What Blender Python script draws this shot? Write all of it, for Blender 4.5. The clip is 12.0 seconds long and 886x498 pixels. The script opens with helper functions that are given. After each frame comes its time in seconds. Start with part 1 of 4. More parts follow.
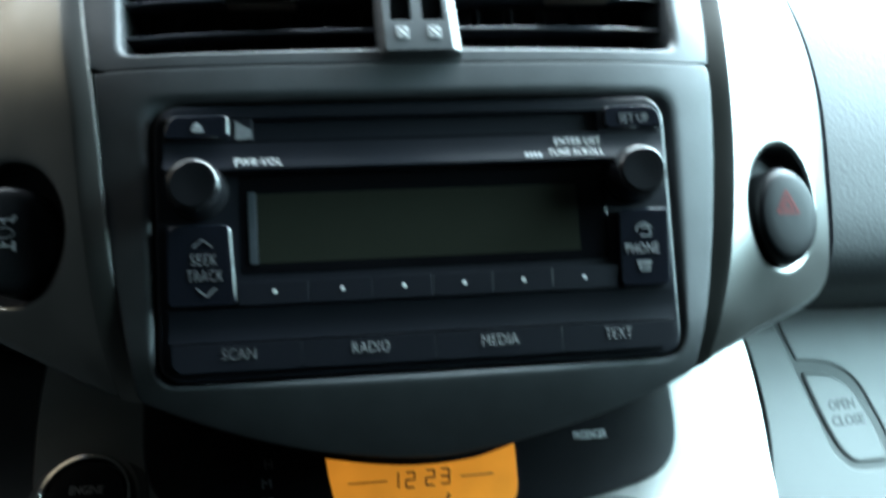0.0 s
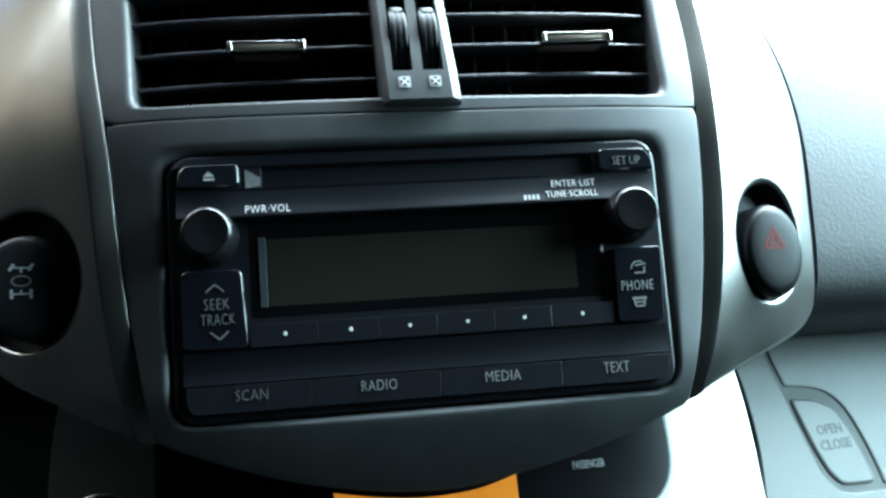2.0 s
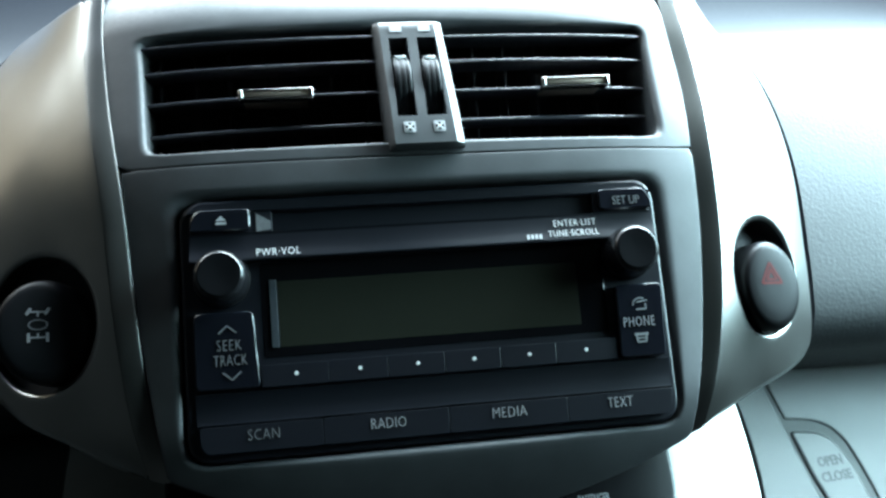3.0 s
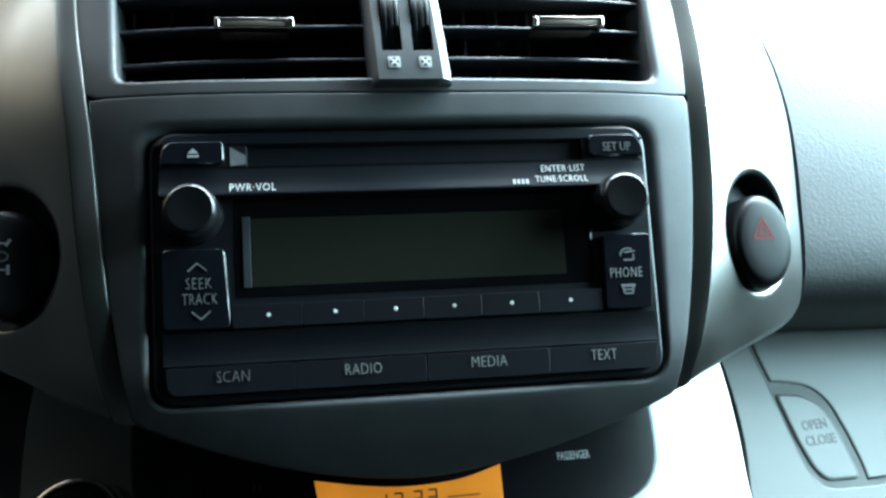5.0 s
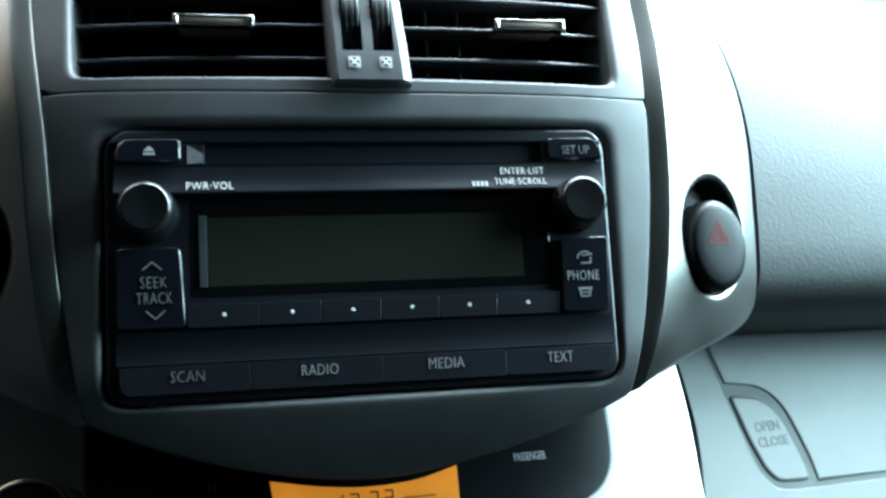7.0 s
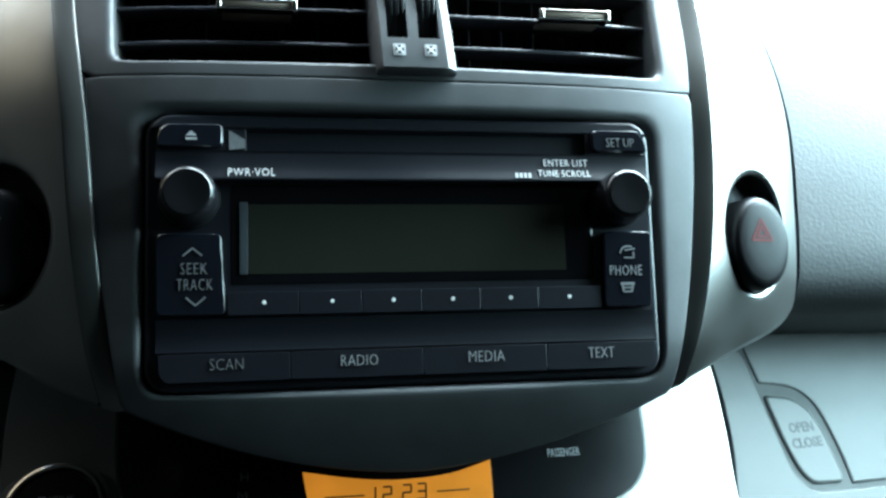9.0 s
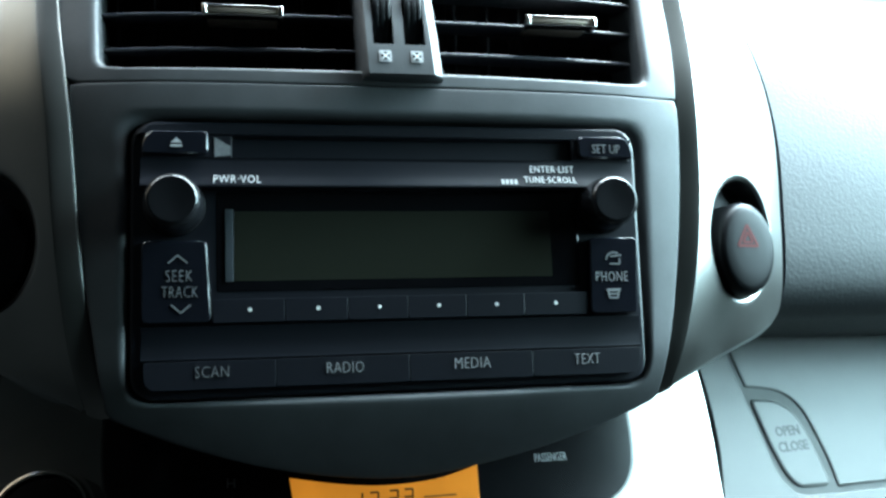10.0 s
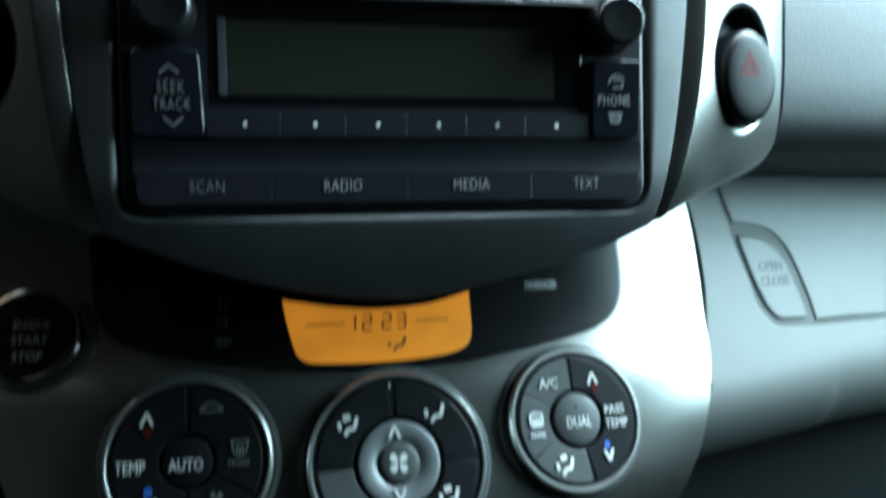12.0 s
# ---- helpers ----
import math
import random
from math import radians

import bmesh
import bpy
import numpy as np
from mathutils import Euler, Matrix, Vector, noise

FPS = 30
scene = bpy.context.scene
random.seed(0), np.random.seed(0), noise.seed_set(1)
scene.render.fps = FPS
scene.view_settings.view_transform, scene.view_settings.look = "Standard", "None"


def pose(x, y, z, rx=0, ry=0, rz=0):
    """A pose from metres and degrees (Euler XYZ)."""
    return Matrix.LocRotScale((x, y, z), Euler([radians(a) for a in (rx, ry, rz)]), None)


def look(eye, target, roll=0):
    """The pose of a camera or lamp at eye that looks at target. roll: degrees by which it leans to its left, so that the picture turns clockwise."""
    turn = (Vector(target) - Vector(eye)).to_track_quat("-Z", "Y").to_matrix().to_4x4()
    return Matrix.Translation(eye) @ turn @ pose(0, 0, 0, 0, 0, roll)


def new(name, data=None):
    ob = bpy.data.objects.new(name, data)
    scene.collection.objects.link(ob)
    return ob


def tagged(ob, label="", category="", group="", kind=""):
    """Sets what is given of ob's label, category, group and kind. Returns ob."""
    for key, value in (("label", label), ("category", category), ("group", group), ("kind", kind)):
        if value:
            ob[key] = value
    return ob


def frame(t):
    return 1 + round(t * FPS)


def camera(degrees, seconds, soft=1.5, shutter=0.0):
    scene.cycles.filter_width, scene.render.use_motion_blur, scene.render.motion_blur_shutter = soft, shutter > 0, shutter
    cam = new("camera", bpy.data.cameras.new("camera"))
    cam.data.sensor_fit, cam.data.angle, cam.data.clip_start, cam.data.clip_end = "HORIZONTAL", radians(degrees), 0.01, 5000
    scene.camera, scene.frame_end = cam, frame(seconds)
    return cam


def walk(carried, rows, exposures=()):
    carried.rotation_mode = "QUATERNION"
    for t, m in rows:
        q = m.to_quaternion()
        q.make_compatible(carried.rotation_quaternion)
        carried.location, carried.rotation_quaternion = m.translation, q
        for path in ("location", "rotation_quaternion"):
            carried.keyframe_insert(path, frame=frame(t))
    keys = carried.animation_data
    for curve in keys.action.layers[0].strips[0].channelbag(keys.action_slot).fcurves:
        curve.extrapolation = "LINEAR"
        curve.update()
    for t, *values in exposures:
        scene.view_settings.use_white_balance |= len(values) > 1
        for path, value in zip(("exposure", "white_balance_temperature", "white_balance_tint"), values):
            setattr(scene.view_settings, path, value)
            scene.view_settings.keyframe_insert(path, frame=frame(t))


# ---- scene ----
# The car's fascia is modelled in its own axes (x to the passenger side, y forward, z up along the
# radio's face) and leans back as a whole; the shell of the cabin stands in world axes.
LEAN_BACK = 24.0
STACK = Matrix.Translation((0, 0, 0.95)) @ Matrix.Rotation(radians(-LEAN_BACK), 4, "X")

cam = camera(50.8, 12.0, soft=2.6, shutter=0.4)
PATH = [
    (0.0, (-0.0540, -0.3588, -0.0263), (-0.0028, 0.0355, 0.0174), -3.29),
    (0.1, (-0.0644, -0.3613, -0.0197), (-0.0127, 0.0325, 0.0280), -2.31),
    (0.2, (-0.0678, -0.3637, -0.0149), (-0.0204, 0.0304, 0.0338), -1.73),
    (0.3, (-0.0709, -0.3672, -0.0085), (-0.0266, 0.0275, 0.0388), -1.00),
    (0.5, (-0.0777, -0.3716, -0.0110), (-0.0377, 0.0220, 0.0478), -0.89),
    (0.8, (-0.0700, -0.3754, -0.0172), (-0.0221, 0.0182, 0.0354), -3.79),
    (1.0, (-0.0622, -0.3754, -0.0224), (-0.0056, 0.0180, 0.0228), -4.66),
    (1.5, (-0.0649, -0.3745, -0.0217), (-0.0043, 0.0175, 0.0300), -4.91),
    (2.0, (-0.0638, -0.3730, -0.0193), (-0.0047, 0.0192, 0.0325), -4.32),
    (2.5, (-0.0664, -0.3786, -0.0211), (-0.0084, 0.0127, 0.0382), -4.70),
    (3.0, (-0.0690, -0.3826, -0.0188), (-0.0076, 0.0070, 0.0480), -5.06),
    (3.5, (-0.0697, -0.3811, -0.0209), (-0.0035, 0.0091, 0.0369), -4.41),
    (3.7, (-0.0654, -0.3806, -0.0268), (0.0034, 0.0089, 0.0328), -4.43),
    (5.3, (-0.0659, -0.3647, -0.0273), (0.0017, 0.0259, 0.0263), -3.37),
    (5.5, (-0.0680, -0.3669, -0.0250), (0.0025, 0.0228, 0.0311), -3.30),
    (6.0, (-0.0681, -0.3657, -0.0256), (-0.0003, 0.0248, 0.0288), -2.93),
    (6.5, (-0.0671, -0.3692, -0.0260), (0.0101, 0.0193, 0.0294), -2.80),
    (7.0, (-0.0632, -0.3666, -0.0263), (0.0187, 0.0215, 0.0258), -3.18),
    (7.2, (-0.0617, -0.3616, -0.0303), (0.0236, 0.0263, 0.0173), -3.43),
    (8.8, (-0.0737, -0.3607, -0.0254), (0.0080, 0.0277, 0.0241), -2.20),
    (9.0, (-0.0753, -0.3591, -0.0261), (0.0031, 0.0300, 0.0236), -1.96),
    (9.5, (-0.0773, -0.3588, -0.0252), (0.0002, 0.0304, 0.0245), -1.56),
    (10.0, (-0.0730, -0.3602, -0.0227), (0.0087, 0.0283, 0.0259), -2.05),
    (10.5, (-0.0684, -0.3583, -0.0248), (0.0148, 0.0305, 0.0189), -3.09),
    (11.0, (-0.0715, -0.3581, -0.0270), (0.0116, 0.0313, 0.0111), -2.83),
    (11.5, (-0.0765, -0.3585, -0.0312), (0.0089, 0.0312, -0.0030), -2.93),
    (11.7, (-0.0784, -0.3556, -0.0364), (0.0164, 0.0325, -0.0162), -3.37),
    (11.9, (-0.0870, -0.3503, -0.0383), (0.0120, 0.0372, -0.0311), -2.33),
    (12.0, (-0.0851, -0.3498, -0.0370), (0.0106, 0.0384, -0.0488), -1.13),
]
EXPOSURE = 0.64
walk(cam, [(t, STACK @ look(eye, target, roll)) for t, eye, target, roll in PATH], [(0.0, EXPOSURE), (9.5, EXPOSURE), (11.0, EXPOSURE - 0.1), (12.0, EXPOSURE - 0.22)])

# ---- light ----
world = bpy.data.worlds.new("sky")
scene.world = world
world.use_nodes = True
wn = world.node_tree.nodes
sky = wn.new("ShaderNodeTexSky")
sky.sky_type, sky.sun_disc = "NISHITA", False
sky.sun_elevation, sky.sun_rotation = radians(48), radians(70)
world.node_tree.links.new(sky.outputs[0], wn["Background"].inputs[0])
wn["Background"].inputs[1].default_value = 0.15


def lamp(name, m, energy, colour, size, size_y):
    data = bpy.data.lights.new(name, "AREA")
    data.energy, data.color, data.shape, data.size, data.size_y = energy, colour, "RECTANGLE", size, size_y
    ob = new(name, data)
    ob.matrix_world = m
    return ob


# sky light that comes in by the passenger's side window and by the windscreen
lamp("window_light", look((0.745, -0.01, 1.24), (0.0, -0.01, 1.16)), 15.0, (0.54, 0.88, 0.97), 0.58, 0.40)
lamp("windscreen_light", look((0.56, 0.23, 1.42), (0.0, 0.0, 1.0)), 33.0, (0.62, 0.88, 1.0), 0.55, 0.32)
lamp("windscreen_light_centre", look((0.16, 0.28, 1.47), (0.05, 0.0, 1.0)), 18.0, (0.72, 0.91, 1.0), 0.55, 0.28)
lamp("windscreen_light_driver", look((-0.37, 0.36, 1.46), (-0.15, 0.03, 1.0)), 4.2, (0.80, 0.92, 0.97), 0.52, 0.28)


# ---- materials ----
def material(name, colour, rough=0.5, metal=0.0, vary=0.12, scale=60.0, grain=0.0, grain_scale=1500.0, gloss=0.5, coat=0.0, kind="noise", wear=0.08):
    m = bpy.data.materials.new(name)
    m.use_nodes = True
    t = m.node_tree
    n, link = t.nodes, t.links.new
    b = n["Principled BSDF"]
    b.inputs["Metallic"].default_value = metal
    b.inputs["Specular IOR Level"].default_value = gloss
    b.inputs["Coat Weight"].default_value = coat
    b.inputs["Coat Roughness"].default_value = 0.08
    co = n.new("ShaderNodeTexCoord")
    no = n.new("ShaderNodeTexNoise")
    no.inputs["Scale"].default_value, no.inputs["Detail"].default_value = scale, 6
    link(co.outputs["Object"], no.inputs["Vector"])
    ramp = n.new("ShaderNodeMapRange")
    ramp.inputs["From Min"].default_value, ramp.inputs["From Max"].default_value = 0.3, 0.7
    ramp.inputs["To Min"].default_value, ramp.inputs["To Max"].default_value = 1 - vary, 1 + vary
    link(no.outputs["Fac"], ramp.inputs["Value"])
    mul = n.new("ShaderNodeVectorMath")
    mul.operation = "SCALE"
    mul.inputs[0].default_value = colour
    link(ramp.outputs[0], mul.inputs["Scale"])
    link(mul.outputs[0], b.inputs["Base Color"])
    fine = n.new("ShaderNodeTexNoise")
    fine.inputs["Scale"].default_value, fine.inputs["Detail"].default_value = scale * 7, 4
    link(co.outputs["Object"], fine.inputs["Vector"])
    rr = n.new("ShaderNodeMapRange")
    rr.inputs["From Min"].default_value, rr.inputs["From Max"].default_value = 0.3, 0.7
    rr.inputs["To Min"].default_value, rr.inputs["To Max"].default_value = max(0.02, rough - wear), rough + wear
    link(fine.outputs["Fac"], rr.inputs["Value"])
    link(rr.outputs[0], b.inputs["Roughness"])
    if grain:
        if kind == "leather":
            g = n.new("ShaderNodeTexVoronoi")
            g.feature = "SMOOTH_F1"
            g.inputs["Smoothness"].default_value = 0.6
            out = g.outputs["Distance"]
        else:
            g = n.new("ShaderNodeTexNoise")
            g.inputs["Detail"].default_value = 3
            out = g.outputs["Fac"]
        g.inputs["Scale"].default_value = grain_scale
        link(co.outputs["Object"], g.inputs["Vector"])
        bump = n.new("ShaderNodeBump")
        bump.inputs["Strength"].default_value, bump.inputs["Distance"].default_value = grain, 0.0004
        link(out, bump.inputs["Height"])
        link(bump.outputs[0], b.inputs["Normal"])
    return m


def glowing(name, colour, strength):
    m = bpy.data.materials.new(name)
    m.use_nodes = True
    b = m.node_tree.nodes["Principled BSDF"]
    b.inputs["Base Color"].default_value = (*[c * 0.4 for c in colour], 1)
    b.inputs["Roughness"].default_value = 0.3
    b.inputs["Emission Color"].default_value = (*colour, 1)
    # an uneven backlight
    no = m.node_tree.nodes.new("ShaderNodeTexNoise")
    no.inputs["Scale"].default_value, no.inputs["Detail"].default_value = 70.0, 3
    co = m.node_tree.nodes.new("ShaderNodeTexCoord")
    ramp = m.node_tree.nodes.new("ShaderNodeMapRange")
    ramp.inputs["From Min"].default_value, ramp.inputs["From Max"].default_value = 0.3, 0.7
    ramp.inputs["To Min"].default_value, ramp.inputs["To Max"].default_value = strength * 0.84, strength * 1.12
    m.node_tree.links.new(co.outputs["Object"], no.inputs["Vector"])
    m.node_tree.links.new(no.outputs["Fac"], ramp.inputs["Value"])
    m.node_tree.links.new(ramp.outputs[0], b.inputs["Emission Strength"])
    return m


FASCIA = material("grained_charcoal_plastic", (0.060, 0.063, 0.066), 0.45, gloss=0.4, grain=0.12, grain_scale=1400)
SILVER = material("silver_paint", (0.24, 0.24, 0.231), 0.29, metal=0.92, vary=0.04, wear=0.015, grain=0.05, grain_scale=2500)
PAD = material("grained_grey_dash_skin", (0.0150, 0.0168, 0.0183), 0.55, vary=0.06, wear=0.03, grain=0.26, grain_scale=620, kind="leather")
GLOVE = material("smooth_grey_plastic", (0.118, 0.122, 0.119), 0.5, vary=0.025, wear=0.015, grain=0.10, grain_scale=1800)
RADIO = material("satin_black_plastic", (0.0078, 0.0088, 0.0128), 0.35, gloss=0.5, vary=0.05, wear=0.015)
BUTTON = material("black_button_plastic", (0.0068, 0.0078, 0.0116), 0.16, gloss=0.5, vary=0.05, wear=0.015)
PANEL = material("dark_display_cover", (0.006, 0.006, 0.007), 0.24, gloss=0.3, wear=0.02)
GLOSS = material("gloss_black_lens", (0.004, 0.004, 0.005), 0.16, gloss=0.3, wear=0.03)
LCD = material("dark_green_lcd", (0.0195, 0.0213, 0.016), 0.13, vary=0.03, wear=0.003, gloss=0.4)
KNOB = material("satin_black_knob", (0.008, 0.0083, 0.0095), 0.21, gloss=0.45, vary=0.05, wear=0.02)
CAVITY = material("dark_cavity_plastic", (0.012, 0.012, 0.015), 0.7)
VANE = material("black_vane_plastic", (0.020, 0.021, 0.027), 0.42)
CHROME = material("chrome_plating", (0.46, 0.44, 0.41), 0.14, metal=1.0, vary=0.02, wear=0.01)
SATIN = material("satin_silver_ring", (0.68, 0.68, 0.67), 0.33, metal=0.95, vary=0.02, wear=0.01)
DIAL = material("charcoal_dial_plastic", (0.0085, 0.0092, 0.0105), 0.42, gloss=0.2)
# fan cap's own grey; on the dial keys it holds painted light
KEY = material("grey_and_lit_key_plastic", (0.075, 0.079, 0.080), 0.42, gloss=0.2)
SWITCH = material("satin_charcoal_switch", (0.0068, 0.0072, 0.0083), 0.42, gloss=0.12, vary=0.05, wear=0.02)
WHITE = material("white_legend_ink", (0.74, 0.74, 0.73), 0.5, vary=0.1, scale=900)
DIM = material("dim_grey_legend_ink", (0.19, 0.195, 0.20), 0.5, vary=0.15, scale=900)
FAINT = material("faint_grey_legend_ink", (0.08, 0.085, 0.09), 0.5, vary=0.15, scale=900)
EMBOSS = material("grey_moulded_letters", (0.036, 0.038, 0.038), 0.5)
LEGEND = material("grey_white_legend_ink", (0.42, 0.42, 0.425), 0.5, vary=0.1, scale=900)
RED = material("translucent_red_ink", (0.095, 0.008, 0.008), 0.5, gloss=0.1)
GROOVE = material("grey_groove_plastic", (0.15, 0.155, 0.152), 0.6)
# blacker than rubber, so that the strip passes for a shaded gap
SEAM = material("black_seam_gap", (0.0025, 0.0025, 0.003), 1.0, gloss=0.0)
BRONZE = material("satin_bronze_tab", (0.52, 0.43, 0.35), 0.36, metal=0.9, vary=0.04, wear=0.03)
HUB = material("satin_grey_hub_paint", (0.30, 0.31, 0.32), 0.40, metal=0.7, vary=0.03, wear=0.02)
BLUE = material("blue_ink", (0.03, 0.12, 0.50), 0.45)
GUIDE = material("grey_light_guide", (0.05, 0.058, 0.066), 0.35)
INK = material("brown_lcd_segments", (0.10, 0.050, 0.012), 0.5)
AMBER = glowing("lit_amber_display", (1.0, 0.37, 0.036), 0.32)
CLOTH = material("beige_cabin_lining", (0.47, 0.325, 0.23), 0.9, gloss=0.0, vary=0.1, scale=8, grain=0.3, grain_scale=400)
ROOF = material("grey_roof_cloth", (0.030, 0.0285, 0.027), 0.95, gloss=0.0, vary=0.1, scale=8, grain=0.3, grain_scale=400)
CARPET = material("dark_cabin_carpet", (0.014, 0.0135, 0.013), 0.95, gloss=0.0, grain=0.5, grain_scale=300)

# ---- shapes ----
XC = -0.0145  # the car's middle line


def F(x, z=0.0):
    """The fascia's skin: bowed in plan, leaning back over the vents."""
    d = x - XC
    s = min(max((z - 0.07) / 0.04, 0.0), 1.0)
    return -0.005 + 0.2 * d * d + 30 * d ** 4 + 0.25 * (0.02 * s * s + max(0.0, z - 0.11)) + 8.0 * min(0.0, z + 0.016) ** 2


# the climate panel's upright curve: its slope by height, summed up from the clock's level
PANEL_Z = np.linspace(0.0, 0.26, 131)
PANEL_Y = -0.002 * np.cumsum(np.interp(PANEL_Z, (0.0, 0.02, 0.045, 0.075, 0.100, 0.112, 0.26), (0.15, 0.20, 0.30, 0.38, 0.72, 0.30, 0.30)))
PANEL_Y += 0.0508 - np.interp(0.09, PANEL_Z, PANEL_Y)


def G(x, z=0.0):
    """The climate panel's skin, which comes out towards its foot."""
    d = abs(x - XC)
    q = 0.5 * d * d + 0.95 * max(0.0, d - 0.09) ** 2 if x > XC else 0.75 * d * d
    return float(np.interp(-z, PANEL_Z, PANEL_Y)) + q + 9.0 * min(0.0, z + 0.148) ** 2 + 4.5 * min(0.0, z + 0.116) ** 2 * min(max((x - 0.06) / 0.08, 0.0), 1.0)


def GB(x, z=0.0):
    """The glove box's plane."""
    return 0.087 + 0.15 * (x - 0.2) + 0.35 * (z + 0.067)


def flat_y(y):
    return lambda x, z=0.0: y


def finish(bm, name, mat, smooth=True):
    me = bpy.data.meshes.new(name)
    bmesh.ops.remove_doubles(bm, verts=bm.verts, dist=1e-6)
    bmesh.ops.recalc_face_normals(bm, faces=bm.faces)
    bm.to_mesh(me)
    bm.free()
    me.materials.append(mat)
    if smooth:
        me.shade_smooth()
        me.set_sharp_from_angle(angle=radians(38))
        for p in me.polygons:
            if len(p.vertices) > 6:
                p.use_smooth = False
    return me


HOME = {}


def thing(name, label, category, at=(0, 0, 0), m=None, group=""):
    """An Empty at the thing's place; its parts are given in the fascia's axes, or in those of m."""
    ob = new(name)
    ob.empty_display_size = 0.02
    ob.matrix_world = STACK @ (m if m is not None else Matrix.Translation(at))
    HOME[ob.name] = Matrix.Identity(4) if m is not None else Matrix.Translation(at).inverted()
    return tagged(ob, label, category, group)


def part(name, bm, mat, parent, label="", smooth=True):
    ob = new(name, finish(bm, name, mat, smooth))
    ob.parent = parent
    if parent.name in HOME:
        ob.matrix_parent_inverse = HOME[parent.name]
    return tagged(ob, label)


def structure(name, bm, mat, label, category, m=None, smooth=True):
    ob = new(name, finish(bm, name, mat, smooth))
    ob.matrix_world = STACK if m is None else m
    return tagged(ob, label, category, kind="structure")


def spline(pts, steps=8, closed=False):
    """A smooth line through the points."""
    n, out = len(pts), []
    for i in range(n if closed else n - 1):
        p = [pts[(i + k) % n] if closed else pts[min(max(i + k, 0), n - 1)] for k in (-1, 0, 1, 2)]
        for s in range(steps):
            t = s / steps
            out.append(tuple(0.5 * (2 * p[1][a] + (p[2][a] - p[0][a]) * t + (2 * p[0][a] - 5 * p[1][a] + 4 * p[2][a] - p[3][a]) * t * t
                             + (3 * p[1][a] - p[0][a] - 3 * p[2][a] + p[3][a]) * t ** 3) for a in range(2)))
    return out if closed else out + [tuple(pts[-1])]


def rounded(pts, r, n=5):
    """A polygon with its corners rounded by about r."""
    out, k = [], len(pts)
    for i in range(k):
        a, b, c = Vector(pts[i - 1]), Vector(pts[i]), Vector(pts[(i + 1) % k])
        u, v = a - b, c - b
        q = min(r, u.length * 0.45, v.length * 0.45)
        s, e = b + u.normalized() * q, b + v.normalized() * q
        for j in range(n + 1):
            t = j / n
            out.append(tuple(s * (1 - t) ** 2 + b * 2 * t * (1 - t) + e * t * t))
    return out


def box2(x0, x1, z0, z1, r=0.0, n=5):
    pts = [(x0, z0), (x1, z0), (x1, z1), (x0, z1)]
    return rounded(pts, r, n) if r else pts


def ellipse(cx, cz, rx, rz, n=48, egg=0.0):
    return [(cx + rx * math.cos(a) * (1 + egg * math.sin(a)), cz + rz * math.sin(a)) for a in (2 * math.pi * i / n for i in range(n))]


def polar(pts, c, n):
    """n points of an outline at even angles round c."""
    out = []
    for i in range(n):
        a = 2 * math.pi * i / n
        dx, dz, best = math.cos(a), math.sin(a), None
        for j in range(len(pts)):
            (x0, z0), (x1, z1) = pts[j - 1], pts[j]
            ex, ez = x1 - x0, z1 - z0
            det = dx * -ez + dz * ex
            if abs(det) < 1e-14:
                continue
            bx, bz = x0 - c[0], z0 - c[1]
            s, u = (bx * -ez + bz * ex) / det, (dx * bz - dz * bx) / det
            if s > 0 and -1e-9 <= u <= 1 + 1e-9 and (best is None or s > best):
                best = s
        out.append((c[0] + best * dx, c[1] + best * dz))
    return out


def stitch(bm, loops, close_last=False, close_first=False):
    rings = [[bm.verts.new(v) for v in loop] for loop in loops]
    n = len(rings[0])
    for a, b in zip(rings, rings[1:]):
        for i in range(n):
            bm.faces.new((a[i], a[(i + 1) % n], b[(i + 1) % n], b[i]))
    if close_last:
        bm.faces.new(rings[-1])
    if close_first:
        bm.faces.new(list(reversed(rings[0])))
    return rings


def ring_panel(inner, outer, c, skin, lip=0.0015, roll=0.0015, drop=None, back=0.02, deep=0.02, n=240, inner_drop=None, chamfer=None):
    """A panel with one opening. lip, roll: the rounding's width at the opening and at the edge, fixed or by place; back, deep: how far the sides go back; chamfer: the outer edge's own profile."""
    a, b = polar(inner, c, n), polar(outer, c, n)
    lip_at = lip if callable(lip) else (lambda x, z: lip)
    roll_at = roll if callable(roll) else (lambda x, z: roll)
    turn = (0.0, 0.3, 0.6, 0.9, 1.2, math.pi / 2)
    edge = [(1 - math.cos(t), 1 - math.sin(t)) for t in turn]
    cut = chamfer or edge
    rows = [(0, 0.0, 1.0, deep)] + [(0, u, w, 0) for u, w in edge]
    rows += [(f, 0, 0, 0) for f in (0.1, 0.2, 0.3, 0.4, 0.5, 0.6, 0.7, 0.8, 0.9)]
    rows += [(1, u, w, 0) for u, w in reversed(cut)] + [(1, 0.0, 1.0, back)]
    loops = []
    for f, u, w, extra in rows:
        loop = []
        for (x0, z0), (x1, z1) in zip(a, b):
            dx, dz = x1 - x0, z1 - z0
            ln = math.hypot(dx, dz) or 1
            if f == 0:
                m = min(lip_at(x0, z0), 0.25 * ln)
                o, dy = m * u, (m if inner_drop is None else inner_drop) * w
            elif f == 1:
                m = min(roll_at(x1, z1), 0.7 * ln)
                o, dy = -m * u, (m if drop is None else drop(x1, z1)) * w
            else:
                m, w1 = min(lip_at(x0, z0), 0.25 * ln), min(roll_at(x1, z1), 0.7 * ln)
                o, dy = m + f * (ln - m - w1) - f * ln, 0.0
            x, z = x0 + f * dx + o * dx / ln, z0 + f * dz + o * dz / ln
            loop.append((x, skin(x, z) + dy + extra, z))
        loops.append(loop)
    bm = bmesh.new()
    stitch(bm, loops)
    return bm


